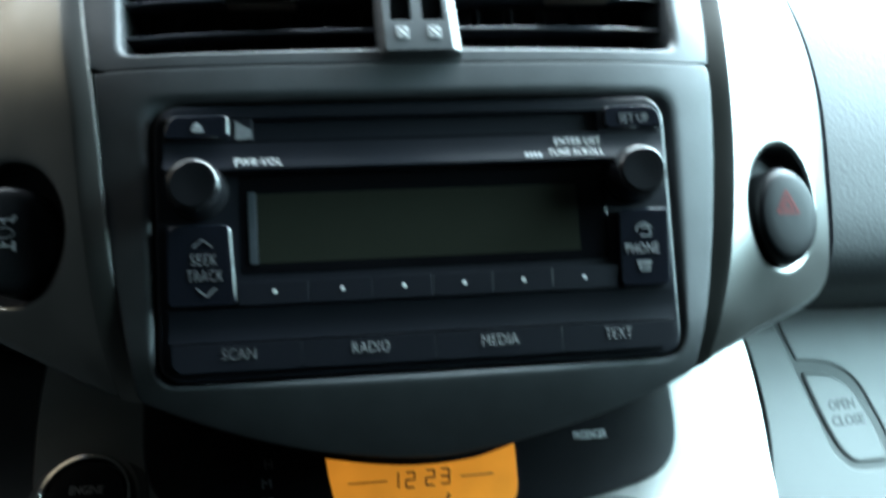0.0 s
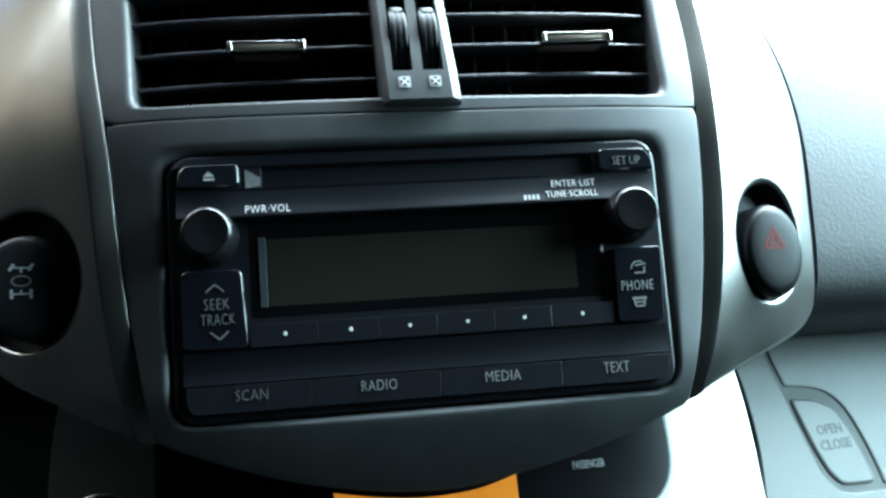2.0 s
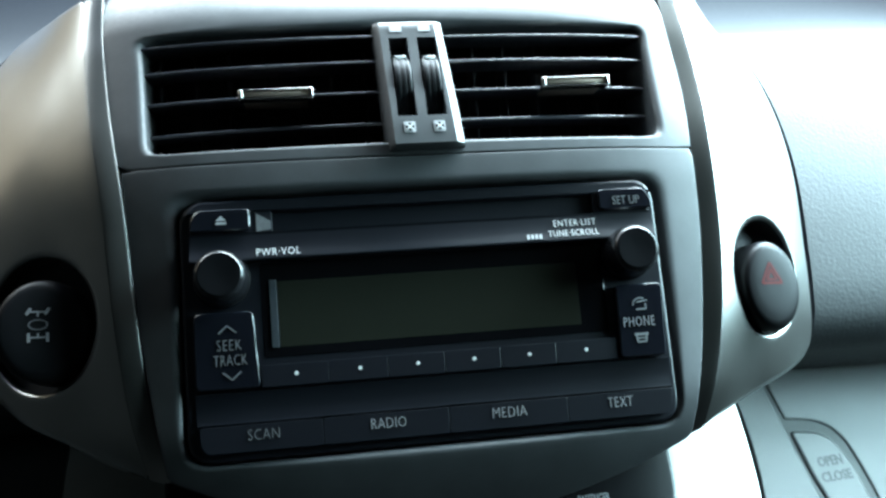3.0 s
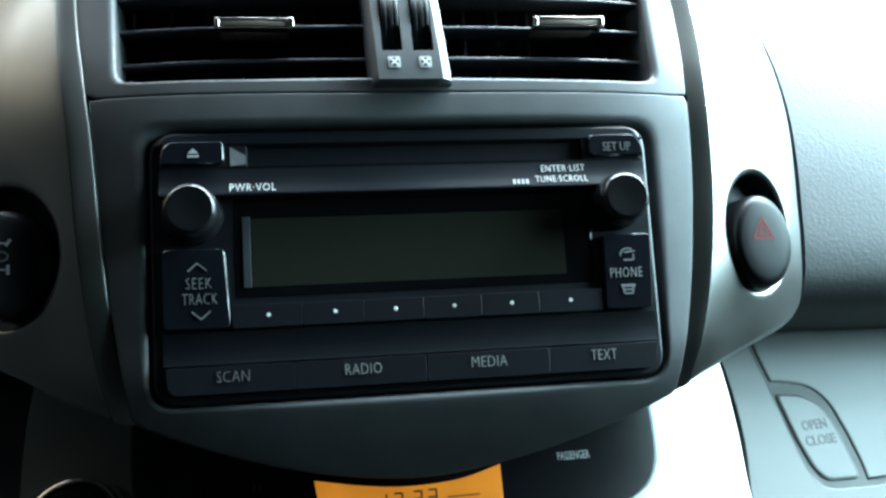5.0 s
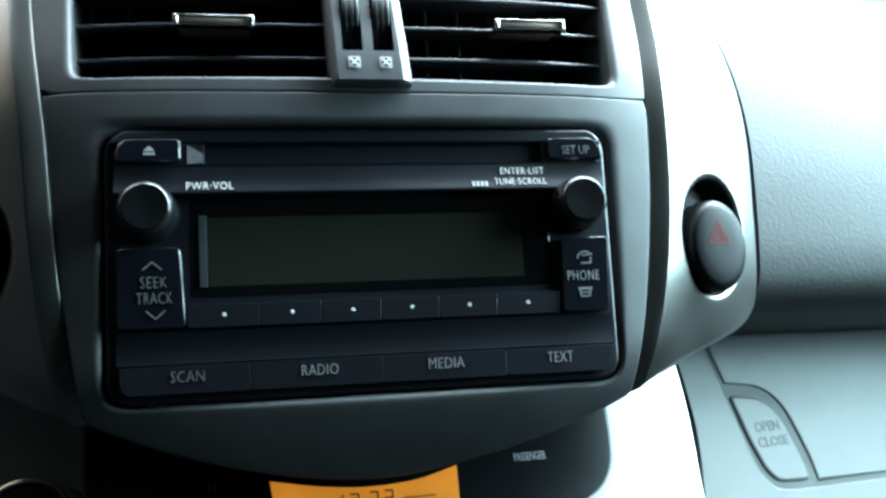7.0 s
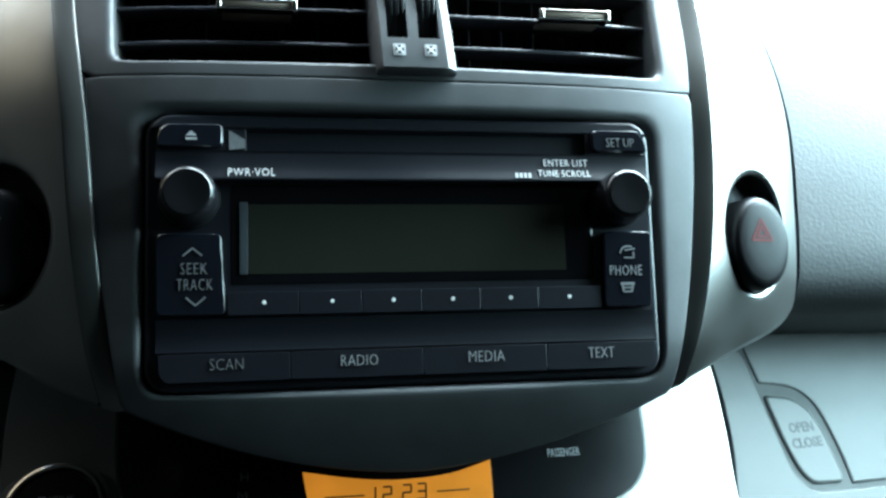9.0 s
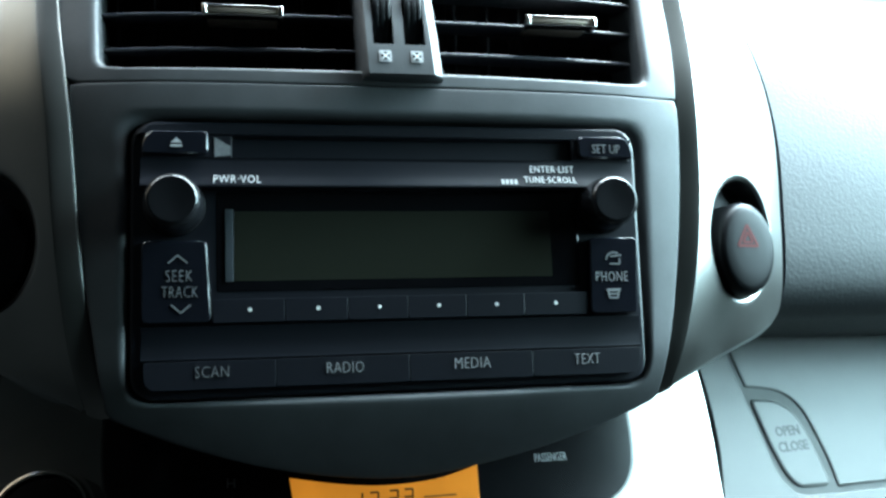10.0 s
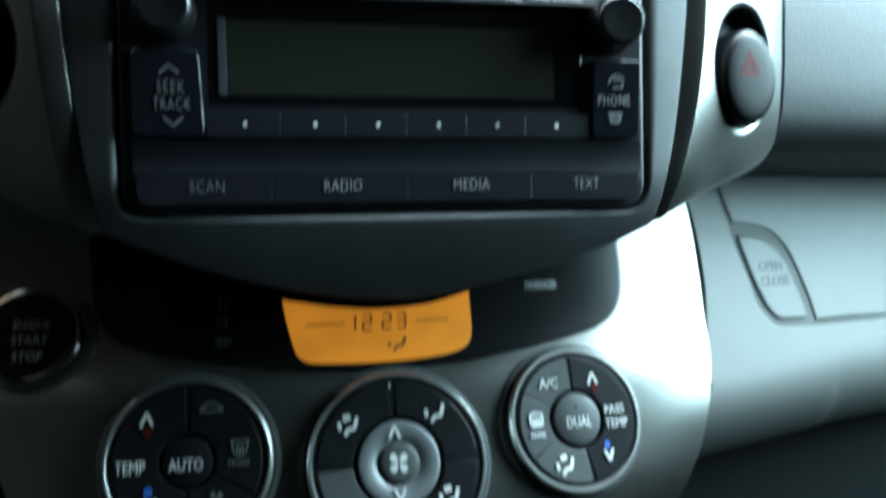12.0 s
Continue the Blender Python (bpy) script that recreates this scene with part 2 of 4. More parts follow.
def offset(pts, d):
    """An outline moved inwards by d."""
    n, out = len(pts), []
    area = sum(pts[i - 1][0] * pts[i][1] - pts[i][0] * pts[i - 1][1] for i in range(n))
    s = 1 if area > 0 else -1
    for i in range(n):
        p, q, r = Vector(pts[i - 1]), Vector(pts[i]), Vector(pts[(i + 1) % n])
        u, v = (q - p), (r - q)
        u = u.normalized() if u.length > 1e-9 else v.normalized()
        v = v.normalized() if v.length > 1e-9 else u
        nrm = Vector((-u.y - v.y, u.x + v.x))
        nrm = nrm.normalized() if nrm.length > 1e-9 else Vector((-u.y, u.x))
        k = max(0.5, nrm.dot(Vector((-u.y, u.x))))
        out.append(tuple(q + nrm * (s * d / k)))
    return out


def plate(pts, skin, proud=0.001, edge=0.0006, back=0.003, crown=0.0, bevel=False):
    """A raised piece with rounded, or flat bevelled, edges on a skin, facing the cabin; crown swells its middle."""
    bm = bmesh.new()
    loops = []
    round_off = [] if bevel else [(edge * 0.3, -proud + edge * 0.3)]
    for off, dy in [(0, back), (0, -proud + edge)] + round_off + [(edge, -proud)]:
        loops.append([(x, skin(x, z) + dy, z) for x, z in (offset(pts, off) if off else pts)])
    if crown:
        cx, cz = sum(p[0] for p in pts) / len(pts), sum(p[1] for p in pts) / len(pts)
        base = offset(pts, edge)
        for f in [0.992] + [1 - 0.06 * k for k in range(1, 17)]:
            loops.append([(cx + (x - cx) * f, skin(cx + (x - cx) * f, cz + (z - cz) * f) - proud - crown * (1 - f * f), cz + (z - cz) * f) for x, z in base])
    stitch(bm, loops, close_last=True)
    return bm


def decal(polys, skin, proud=0.0003, thick=0.0006):
    """Flat marks on a skin: thin raised polygons."""
    bm = bmesh.new()
    for pts in polys:
        stitch(bm, [[(x, skin(x, z) + dy, z) for x, z in pts] for dy in (thick - proud, -proud)], close_last=True)
    return bm


def bar(x0, z0, x1, z1, w):
    """A straight stroke of width w."""
    d = Vector((x1 - x0, z1 - z0))
    q = Vector((-d.y, d.x)).normalized() * (w / 2)
    return [(x0 - q.x, z0 - q.y), (x1 - q.x, z1 - q.y), (x1 + q.x, z1 + q.y), (x0 + q.x, z0 + q.y)]


def strokes(pts, w, closed=False):
    ends = list(zip(pts, pts[1:])) + ([(pts[-1], pts[0])] if closed else [])
    return [bar(*a, *b, w) for a, b in ends]


def words(text, cx, cz, width, height, skin, turn=0.0, proud=0.0003, bold=0.0, hollow=0.0, spacing=1.0):
    """Lettering fitted to a width and height round a point of a skin; hollow: the thickness of letters in outline."""
    cu = bpy.data.curves.new("lettering", "FONT")
    cu.body, cu.align_x, cu.resolution_u, cu.offset, cu.space_character = text, "CENTER", 2, bold, spacing
    if hollow:
        cu.fill_mode, cu.bevel_depth, cu.bevel_resolution = "NONE", hollow / height * 0.35, 1
    tmp = new("lettering", cu)
    me = bpy.data.meshes.new_from_object(tmp.evaluated_get(bpy.context.evaluated_depsgraph_get()))
    bpy.data.objects.remove(tmp)
    bpy.data.curves.remove(cu)
    bm = bmesh.new()
    bm.from_mesh(me)
    bpy.data.meshes.remove(me)
    xs, ys = [v.co.x for v in bm.verts], [v.co.y for v in bm.verts]
    sx, sy = width / (max(xs) - min(xs)), height / (max(ys) - min(ys))
    mx, my = (max(xs) + min(xs)) / 2, (max(ys) + min(ys)) / 2
    c, s = math.cos(radians(turn)), math.sin(radians(turn))
    for v in bm.verts:
        u, w = (v.co.x - mx) * sx, (v.co.y - my) * sy
        x, z = cx + u * c - w * s, cz + u * s + w * c
        v.co = (x, skin(x, z) - proud - v.co.z * sy, z)
    if hollow:
        return bm
    ext = bmesh.ops.extrude_face_region(bm, geom=list(bm.faces))
    for v in ext["geom"]:
        if isinstance(v, bmesh.types.BMVert):
            v.co.y += proud + 0.0002
    return bm


def lathe(profile, c=(0.0, 0.0), n=64, y0=0.0, caps=True):
    """A turned shape about the y axis: profile of (radius, y)."""
    bm = bmesh.new()
    loops = [[(c[0] + r * math.cos(a), y0 + y, c[1] + r * math.sin(a)) for a in (2 * math.pi * i / n for i in range(n))] for r, y in profile]
    stitch(bm, loops, close_last=caps and profile[-1][0] > 1e-6, close_first=False)
    return bm


def extruded(profile, xs, skew=None):
    """A profile of (y, z) carried along x."""
    bm = bmesh.new()
    rows = [[bm.verts.new((x, y + (skew(x) if skew else 0), z)) for y, z in profile] for x in xs]
    for a, b in zip(rows, rows[1:]):
        for i in range(len(profile) - 1):
            bm.faces.new((a[i], a[i + 1], b[i + 1], b[i]))
    return bm, rows


def block(x0, x1, y0, y1, z0, z1, bevel=0.0):
    bm = bmesh.new()
    bmesh.ops.create_cube(bm, size=1.0)
    for v in bm.verts:
        v.co = ((x0 + x1) / 2 + v.co.x * (x1 - x0), (y0 + y1) / 2 + v.co.y * (y1 - y0), (z0 + z1) / 2 + v.co.z * (z1 - z0))
    if bevel:
        bmesh.ops.bevel(bm, geom=list(bm.edges), offset=bevel, segments=3, affect="EDGES", profile=0.5)
    return bm


def merged(*many):
    """Several bmeshes as one."""
    bm = bmesh.new()
    for other in many:
        me = bpy.data.meshes.new("piece")
        other.to_mesh(me)
        other.free()
        bm.from_mesh(me)
        bpy.data.meshes.remove(me)
    return bm


def mirror_x(pts):
    return [(2 * XC - x, z) for x, z in pts]


def seat_frame(skin, x, z):
    """Axes that lie on a skin at (x, z): x along it, -y out of it."""
    e = 1e-4
    gx, gz = (skin(x + e, z) - skin(x - e, z)) / (2 * e), (skin(x, z + e) - skin(x, z - e)) / (2 * e)
    out = Vector((gx, -1, gz)).normalized()
    up = (Vector((0, 0, 1)) - out * out.z).normalized()
    right = (-out).cross(up)
    m = Matrix((right, -out, up)).transposed().to_4x4()
    m.translation = (x, skin(x, z), z)
    return m


# ---- the cabin's shell and the dashboard ----
def dash_profile():
    return spline([(0.12, -0.016), (0.100, -0.0155), (0.080, -0.013), (0.062, -0.0085), (0.0505, -0.0040), (0.0440, 0.0050), (0.0418, 0.018), (0.0424, 0.036), (0.0464, 0.07), (0.0535, 0.105), (0.0630, 0.138),
                   (0.078, 0.165), (0.102, 0.185), (0.14, 0.20), (0.22, 0.236), (0.38, 0.328), (0.62, 0.500)], 5)


def top_bow(x):
    d = abs(x - XC)
    return 0.2 * d * d + 30 * d ** 4 + 1.2 * max(0.0, d - 0.133)


PUSH = 0.0215  # the pads lie behind the trims' edges


def dashboard():
    def bowed(x):
        return 0.06 * (abs(x - XC) - 0.185) + PUSH
    right, _ = extruded(dash_profile(), np.linspace(0.135, 0.74, 40).tolist(), lambda x: bowed(x) - 0.012)
    left, _ = extruded(dash_profile(), np.linspace(-0.77, -0.165, 40).tolist(), bowed)
    top, _ = extruded(spline([(0.070, 0.190), (0.095, 0.201), (0.14, 0.209), (0.22, 0.234), (0.38, 0.324), (0.62, 0.496)], 6), np.linspace(-0.19, 0.16, 30).tolist(), top_bow)
    core = block(-0.77, 0.74, 0.16, 0.30, -0.50, 0.17)
    structure("dashboard", merged(right, left, top, core), PAD, "grey grained soft dashboard skin, rounded over to the windscreen", "dashboard")


def knee_panels():
    bm, _ = extruded(spline([(0.13, -0.01), (0.105, -0.02), (0.095, -0.05), (0.075, -0.10), (0.05, -0.15), (0.05, -0.22), (0.09, -0.30), (0.15, -0.42)], 6),
                     np.linspace(-0.77, -0.178, 20).tolist())
    structure("knee_panel", bm, FASCIA, "dark grey plastic lower dashboard on the driver's side", "dashboard")
    # near-black colour stands in for the shade under the glove box
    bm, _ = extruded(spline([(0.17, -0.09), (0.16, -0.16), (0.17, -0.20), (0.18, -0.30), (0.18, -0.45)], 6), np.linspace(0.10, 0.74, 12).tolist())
    structure("footwell_panel", bm, CAVITY, "footwell panel, the shade under the glove box put into its black", "dashboard")


def shell():
    one = Matrix.Identity(4)
    x0, x1, y0, y1, z0, zr = -0.78, 0.75, -2.1, 1.0, 0.32, 1.46
    structure("floor", block(x0, x1, y0, y1, z0 - 0.05, z0), CARPET, "dark carpet on the cabin floor", "floor", one)
    structure("ceiling", block(x0 - 0.06, x1 + 0.06, y0 - 0.06, 0.07, zr, zr + 0.05), ROOF, "dark grey cloth roof lining", "ceiling", one)
    structure("wall_rear", block(x0 - 0.06, x1 + 0.06, y0 - 0.06, y0, z0, zr), CARPET, "dark rear of the cabin behind the seats", "wall", one)
    # doors: solid below, an opening above on the passenger's side
    door = merged(block(x1, x1 + 0.06, y0, y1, z0, 1.02), block(x1, x1 + 0.06, y0, -0.33, 1.02, zr), block(x1, x1 + 0.06, 0.30, 0.38, 1.02, zr))
    structure("wall_passenger_door", door, CARPET, "dark door lining below the side window", "wall", one)
    # unseen beige blocks, added and sized for the left trim to mirror
    structure("wall_beige_reflector", merged(block(x0 - 0.06, x0, -0.03, 0.25, 1.38, 1.78), block(x0 - 0.06, x0, 0.25, y1, 1.12, 1.78)), CLOTH, "unseen beige lining on the driver's side, added for the trim's warm reflection", "wall", one)
    dark = merged(block(x0 - 0.06, x0, y0, 0.25, z0, 1.38), block(x0 - 0.06, x0, 0.25, y1, z0, 1.12), block(x0 - 0.06, x0, y0, -0.03, 1.38, zr))
    structure("wall_driver_side", dark, CARPET, "dark door lining on the driver's side", "wall", one)
    structure("wall_bulkhead", block(x0, x1, 0.72, 0.78, z0, 1.03), CAVITY, "dark bulkhead behind the dashboard", "wall", one)


# ---- centre fascia ----
RADIO_HOLE = box2(-0.1172, 0.0876, -0.0336, 0.0736, 0.0110, 8)


def radio_lip(x, z):
    """The opening's rim is widest above the radio and on the passenger's side."""
    up, side = min(max((z - 0.050) / 0.022, 0), 1), min(max((x - 0.070) / 0.016, 0), 1)
    return max(0.0034, 0.0034 + 0.0056 * up, 0.0034 + 0.0030 * side)


def fascia():
    top = thing("centre_fascia", "charcoal grained plastic centre fascia round radio and vents", "dashboard panel", (XC, 0.0, -0.065))
    low = [(-0.1249, -0.0380)] + spline([(-0.1243, -0.0386), (-0.1017, -0.0486), (-0.0726, -0.0585), (-0.0427, -0.0650), (XC, -0.0674), (0.0101, -0.0650), (0.0398, -0.0585),
                                         (0.0687, -0.0494), (0.0919, -0.0401)], 6)
    edge = low + spline([(0.0925, -0.0394), (0.1021, 0.0001), (0.1084, 0.0457), (0.1104, 0.0865)], 6) + spline([(0.1098, 0.0870), (XC, 0.0868), (-0.1384, 0.0883)], 4) \
        + spline([(-0.1392, 0.0877), (-0.1366, 0.0558), (-0.1334, 0.0188), (-0.1289, -0.0127)], 5)
    part("radio_surround", ring_panel(RADIO_HOLE, edge, (XC, 0.02), F, lip=radio_lip, roll=0.0005, back=0.066, deep=0.016, inner_drop=0.0042), FASCIA, top)
    hole = rounded([(-0.1282, 0.0946), (0.0944, 0.0928), (0.0973, 0.1510), (-0.1313, 0.1516)], 0.006, 6)
    edge = spline([(-0.1404, 0.0888), (XC, 0.0873), (0.1096, 0.0875)], 4) + spline([(0.1102, 0.0881), (0.1124, 0.1208), (0.1120, 0.1568), (0.1122, 0.1838)], 4) \
        + spline([(0.1118, 0.1846), (XC, 0.1846), (-0.1490, 0.1846)], 6) + spline([(-0.1494, 0.1838), (-0.1486, 0.1562), (-0.1453, 0.1217)], 4)

    def rolled(x, z):
        return F(x, z) + 18.0 * max(0.0, z - 0.156) ** 2
    part("vent_surround", ring_panel(hole, edge, (XC, 0.125), rolled, lip=lambda x, z: 0.0034 + 0.0016 * min(max((z - 0.14) / 0.01, 0.0), 1.0), roll=0.0005, back=0.045, deep=0.03), FASCIA, top)
    roll, _ = extruded(spline([(0.0322, 0.1836), (0.0400, 0.1885), (0.052, 0.1935), (0.085, 0.2015), (0.14, 0.2110)], 6), np.linspace(-0.165, 0.137, 30).tolist(), top_bow)
    part("top_roll", roll, FASCIA, top)


def under(x, z):
    """How far the side trims turn in towards their lower edge."""
    k = min(max((abs(x - XC) - 0.108) / 0.045, 0.0), 1.0)
    k = k * k * (3 - 2 * k)
    return 2.0 * min(0.0, z - 0.03) ** 2 * (1 - k) + 3.4 * min(0.0, z - 0.04) ** 2 * k


def side_trim(inner, outer, hole, c, rise, drop, sink, wide, swell, profile, label, group):
    """inner, outer: the trim's edges, upwards along the fascia and back down outside; drop, sink: the depth of the inner bevel and of the outer edge;
    wide: the bevel's width; swell: the height of the ridge beside it; profile: the bevel's depth across."""
    ob = thing("side_trim", label, "dashboard trim", (c[0], F(c[0]), -0.04), group=group)
    side = math.copysign(1.0, c[0] - XC)

    def skin(x, z):
        k = min(max((abs(x - XC) - 0.135) / 0.05, 0.0), 1.0)
        return F(x, z) - rise - ridge(x, z) + under(x, z) + k * k * (3 - 2 * k) * (max(0.0, z - 0.06) ** 2 + 3.0 * max(0.0, z - 0.11) ** 2)

    def ridge(x, z):
        """The face swells towards its inner corner."""
        k = min(max((0.155 - abs(x - XC)) / 0.03, 0.0), 1.0)
        return swell * k * k * (3 - 2 * k) * min(max((z + 0.040) / 0.020, 0.0), 1.0) * min(max((0.178 - z) / 0.03, 0.0), 1.0)

    ez, ex = [p[1] for p in inner], [p[0] for p in inner]
    foot = sorted([(abs(x - XC), z) for x, z in outer if z < 0.0] + [(abs(ex[0] - XC), ez[0])])

    def edge_x(z):
        return float(np.interp(z, ez, ex))

    def foot_z(u):
        """The lower edge's height at u of the bevel's width."""
        z = ez[0]
        for _ in range(6):
            z = float(np.interp(abs(edge_x(z) + side * wide * u - XC), [p[0] for p in foot], [p[1] for p in foot]))
        return z
    zt = ez[-1]
    bm = bmesh.new()
    rows = []
    for v in np.linspace(0.0, 1.0, 60).tolist():
        row = []
        for u, w, back in [(0.0, 1.0, 0.05)] + [(u, w, 0.0) for u, w in profile]:
            z = foot_z(u) + v * (zt - foot_z(u))
            x = edge_x(z) + side * wide * u
            row.append(bm.verts.new((x, skin(x, z) + drop * w + back, z)))
        rows.append(row)
    for a, b in zip(rows, rows[1:]):
        for k in range(len(a) - 1):
            bm.faces.new((a[k], a[k + 1], b[k + 1], b[k]))
    part("bevel", bm, SILVER, ob, "bevelled inner edge")
    z0 = foot_z(1.0)
    corner = [(edge_x(z) + side * wide, z) for z in np.linspace(z0, zt, 60).tolist()]
    outline = corner + [(x, z) for x, z in outer if abs(x - XC) > abs(corner[-1 if z > 0.1 else 0][0] - XC) + 0.001]
    ends = {abs(x - XC) for x, _ in corner}

    def roll(x, z):
        if abs(x - XC) < max(ends) + 0.002 and abs(x - edge_x(z)) < wide + 0.002:
            return 0.0007
        return 0.0012 + 0.0014 * min(max((z + 0.040) / 0.006, 0.0), 1.0) * min(max((0.184 - z) / 0.012, 0.0), 1.0)

    def depth(x, z):
        return 0.0003 if abs(x - edge_x(z)) < wide + 0.002 else sink
    part("panel", ring_panel(hole, outline, c, skin, lip=0.0028, roll=roll, drop=depth, back=0.055, deep=0.014, n=320, chamfer=[(0.0, 1.0), (0.86, 0.06), (0.95, 0.008), (1.0, 0.0)]), SILVER, ob)
    # added black strip paints the gap's shade; it shows along the outer side only
    seam = []
    for (x, z), near, far in zip(outline, offset(outline, 0.0012), offset(outline, -0.0046)):
        t = min(max((z + 0.006) / 0.02, 0.0), 1.0) * min(max((0.182 - z) / 0.02, 0.0), 1.0) if abs(x - XC) > 0.150 else 0.0
        seam.append((near[0] + (far[0] - near[0]) * t, near[1] + (far[1] - near[1]) * t))

    def under_seam(x, z):
        d = min(0.0030, 1.2 * max(0.0, sink - 0.0007)) * min(max((abs(x - XC) - 0.15) / 0.02, 0.0), 1.0)
        return skin(x - side * d, z) + max(sink, depth(x, z)) + 0.0006
    part("seam_gap", ring_panel(offset(hole, -0.004), seam, c, under_seam, lip=0.0004, roll=0.0004, back=0.03, deep=0.004, n=240), SEAM, ob, "added black strip, stands in for the shaded gap")
    return ob


RIGHT_INNER = spline([(0.0929, -0.0408), (0.1031, 0.0001), (0.1090, 0.0457), (0.1108, 0.0872), (0.1130, 0.1208), (0.1126, 0.1559), (0.1130, 0.1830)], 6)
RIGHT_OUTER = spline([(0.1160, 0.1885), (0.1440, 0.1810), (0.1660, 0.1650), (0.1775, 0.1450), (0.1796, 0.1254), (0.1804, 0.1012), (0.1808, 0.0628), (0.1799, 0.0409), (0.1796, 0.0210), (0.1797, 0.0058), (0.1778, -0.0039),
                      (0.1722, -0.0100), (0.1598, -0.0159), (0.1412, -0.0222), (0.1203, -0.0298), (0.0959, -0.0398)], 6)
LEFT_INNER = spline([(-0.1245, -0.0389), (-0.1295, -0.0150), (-0.1327, 0.0100), (-0.1351, 0.0339), (-0.1381, 0.0706), (-0.1404, 0.0892), (-0.1443, 0.1157), (-0.1465, 0.1345), (-0.1486, 0.1560), (-0.1490, 0.1765)], 6)
LEFT_OUTER = spline([(-0.1520, 0.1793), (-0.1605, 0.1780), (-0.1756, 0.1794), (-0.1964, 0.1829), (-0.2091, 0.1684), (-0.2149, 0.1583), (-0.2189, 0.1452), (-0.2197, 0.1320), (-0.2191, 0.1185), (-0.2177, 0.0898), (-0.2134, 0.0385),
                     (-0.2040, 0.0094), (-0.1878, -0.0090), (-0.1666, -0.0208), (-0.1513, -0.0298), (-0.1280, -0.0394)], 6)


def switch_plug(name, cx, label, category, dome, at):
    """dome: the button's half axes; at: its middle."""
    ob = thing(name, label, category, (cx, F(cx, 0.029), 0.029))
    bm = plate(ellipse(cx, 0.0285, 0.0265, 0.031, 56), lambda x, z: F(x, z) + 0.0135, 0.0005, 0.0004, 0.004, 1e-6)
    part("housing", bm, CAVITY, ob)
    (rx, rz), (bx, bz) = dome, at
    slope = 0.25
    loops = []
    for f, dy in ((1.02, 0.013), (1.0, 0.002), (0.99, -0.0026), (0.965, -0.0050), (0.92, -0.0068), (0.86, -0.0078), (0.76, -0.0084), (0.5, -0.0088), (0.2, -0.0090)):
        loops.append([(x, F(cx, 0.029) + dy + slope * (x - bx), z) for x, z in ellipse(bx, bz, rx * f, rz * f, 56)])
    bm = bmesh.new()
    stitch(bm, loops, close_last=True)
    button = part("button", bm, SWITCH, ob)
    return ob, button


def hazard_switch():
    cx, bx, bz = 0.1442, 0.1426, 0.0228
    ob, button = switch_plug("hazard_switch", cx, "round black hazard warning switch with a red triangle", "switch", (0.0162, 0.0212), (bx, bz))

    def skin(x, z):
        r = math.hypot((x - bx) / 0.0162, (z - bz) / 0.0212)
        return F(cx, 0.029) + slope * (x - bx) + float(np.interp(r, (0.0, 0.2, 0.5, 0.76, 0.86), (-0.0090, -0.0090, -0.0088, -0.0084, -0.0078)))

    slope = 0.25

    def triangle(s, cz):
        return [(cx - 0.0026 + s * a, cz + s * b) for a, b in ((0.0, 1.15), (1.0, -0.58), (-1.0, -0.58))]
    cz = 0.0268
    part("triangle_mark", decal(strokes(triangle(0.0054, cz), 0.0011, True) + strokes(triangle(0.0026, cz), 0.0009, True), skin, 0.0002), RED, button, "red warning triangle")


def drive_switch():
    cx = -0.1725
    ob, button = switch_plug("drive_lock_switch", cx, "round black four-wheel drive lock switch", "switch", (0.0185, 0.0215), (cx, 0.0255))

    def skin(x, z):
        return F(cx, 0.029) - 0.0090 + 0.25 * (x - cx)
    x, z = cx - 0.0010, 0.0280
    marks = [bar(x - 0.0042, z + 0.0040, x - 0.0026, z + 0.0066, 0.0010), bar(x + 0.0026, z + 0.0040, x + 0.0042, z + 0.0066, 0.0010), bar(x - 0.0036, z + 0.0052, x + 0.0036, z + 0.0050, 0.0006),
             bar(x, z + 0.0050, x, z + 0.0032, 0.0006), bar(x - 0.0034, z - 0.0070, x - 0.0034, z - 0.0034, 0.0010), bar(x + 0.0034, z - 0.0070, x + 0.0034, z - 0.0034, 0.0010),
             bar(x - 0.0034, z - 0.0052, x + 0.0034, z - 0.0052, 0.0006), bar(x, z - 0.0052, x, z - 0.0036, 0.0006)]
    part("drive_mark", decal(marks, skin, 0.0003), DIM, button, "pale grey axle symbol")
    part("lock_mark", decal(strokes(ellipse(x, z - 0.0001, 0.0034, 0.0020, 14), 0.0005, True), skin, 0.0003), FAINT, button)


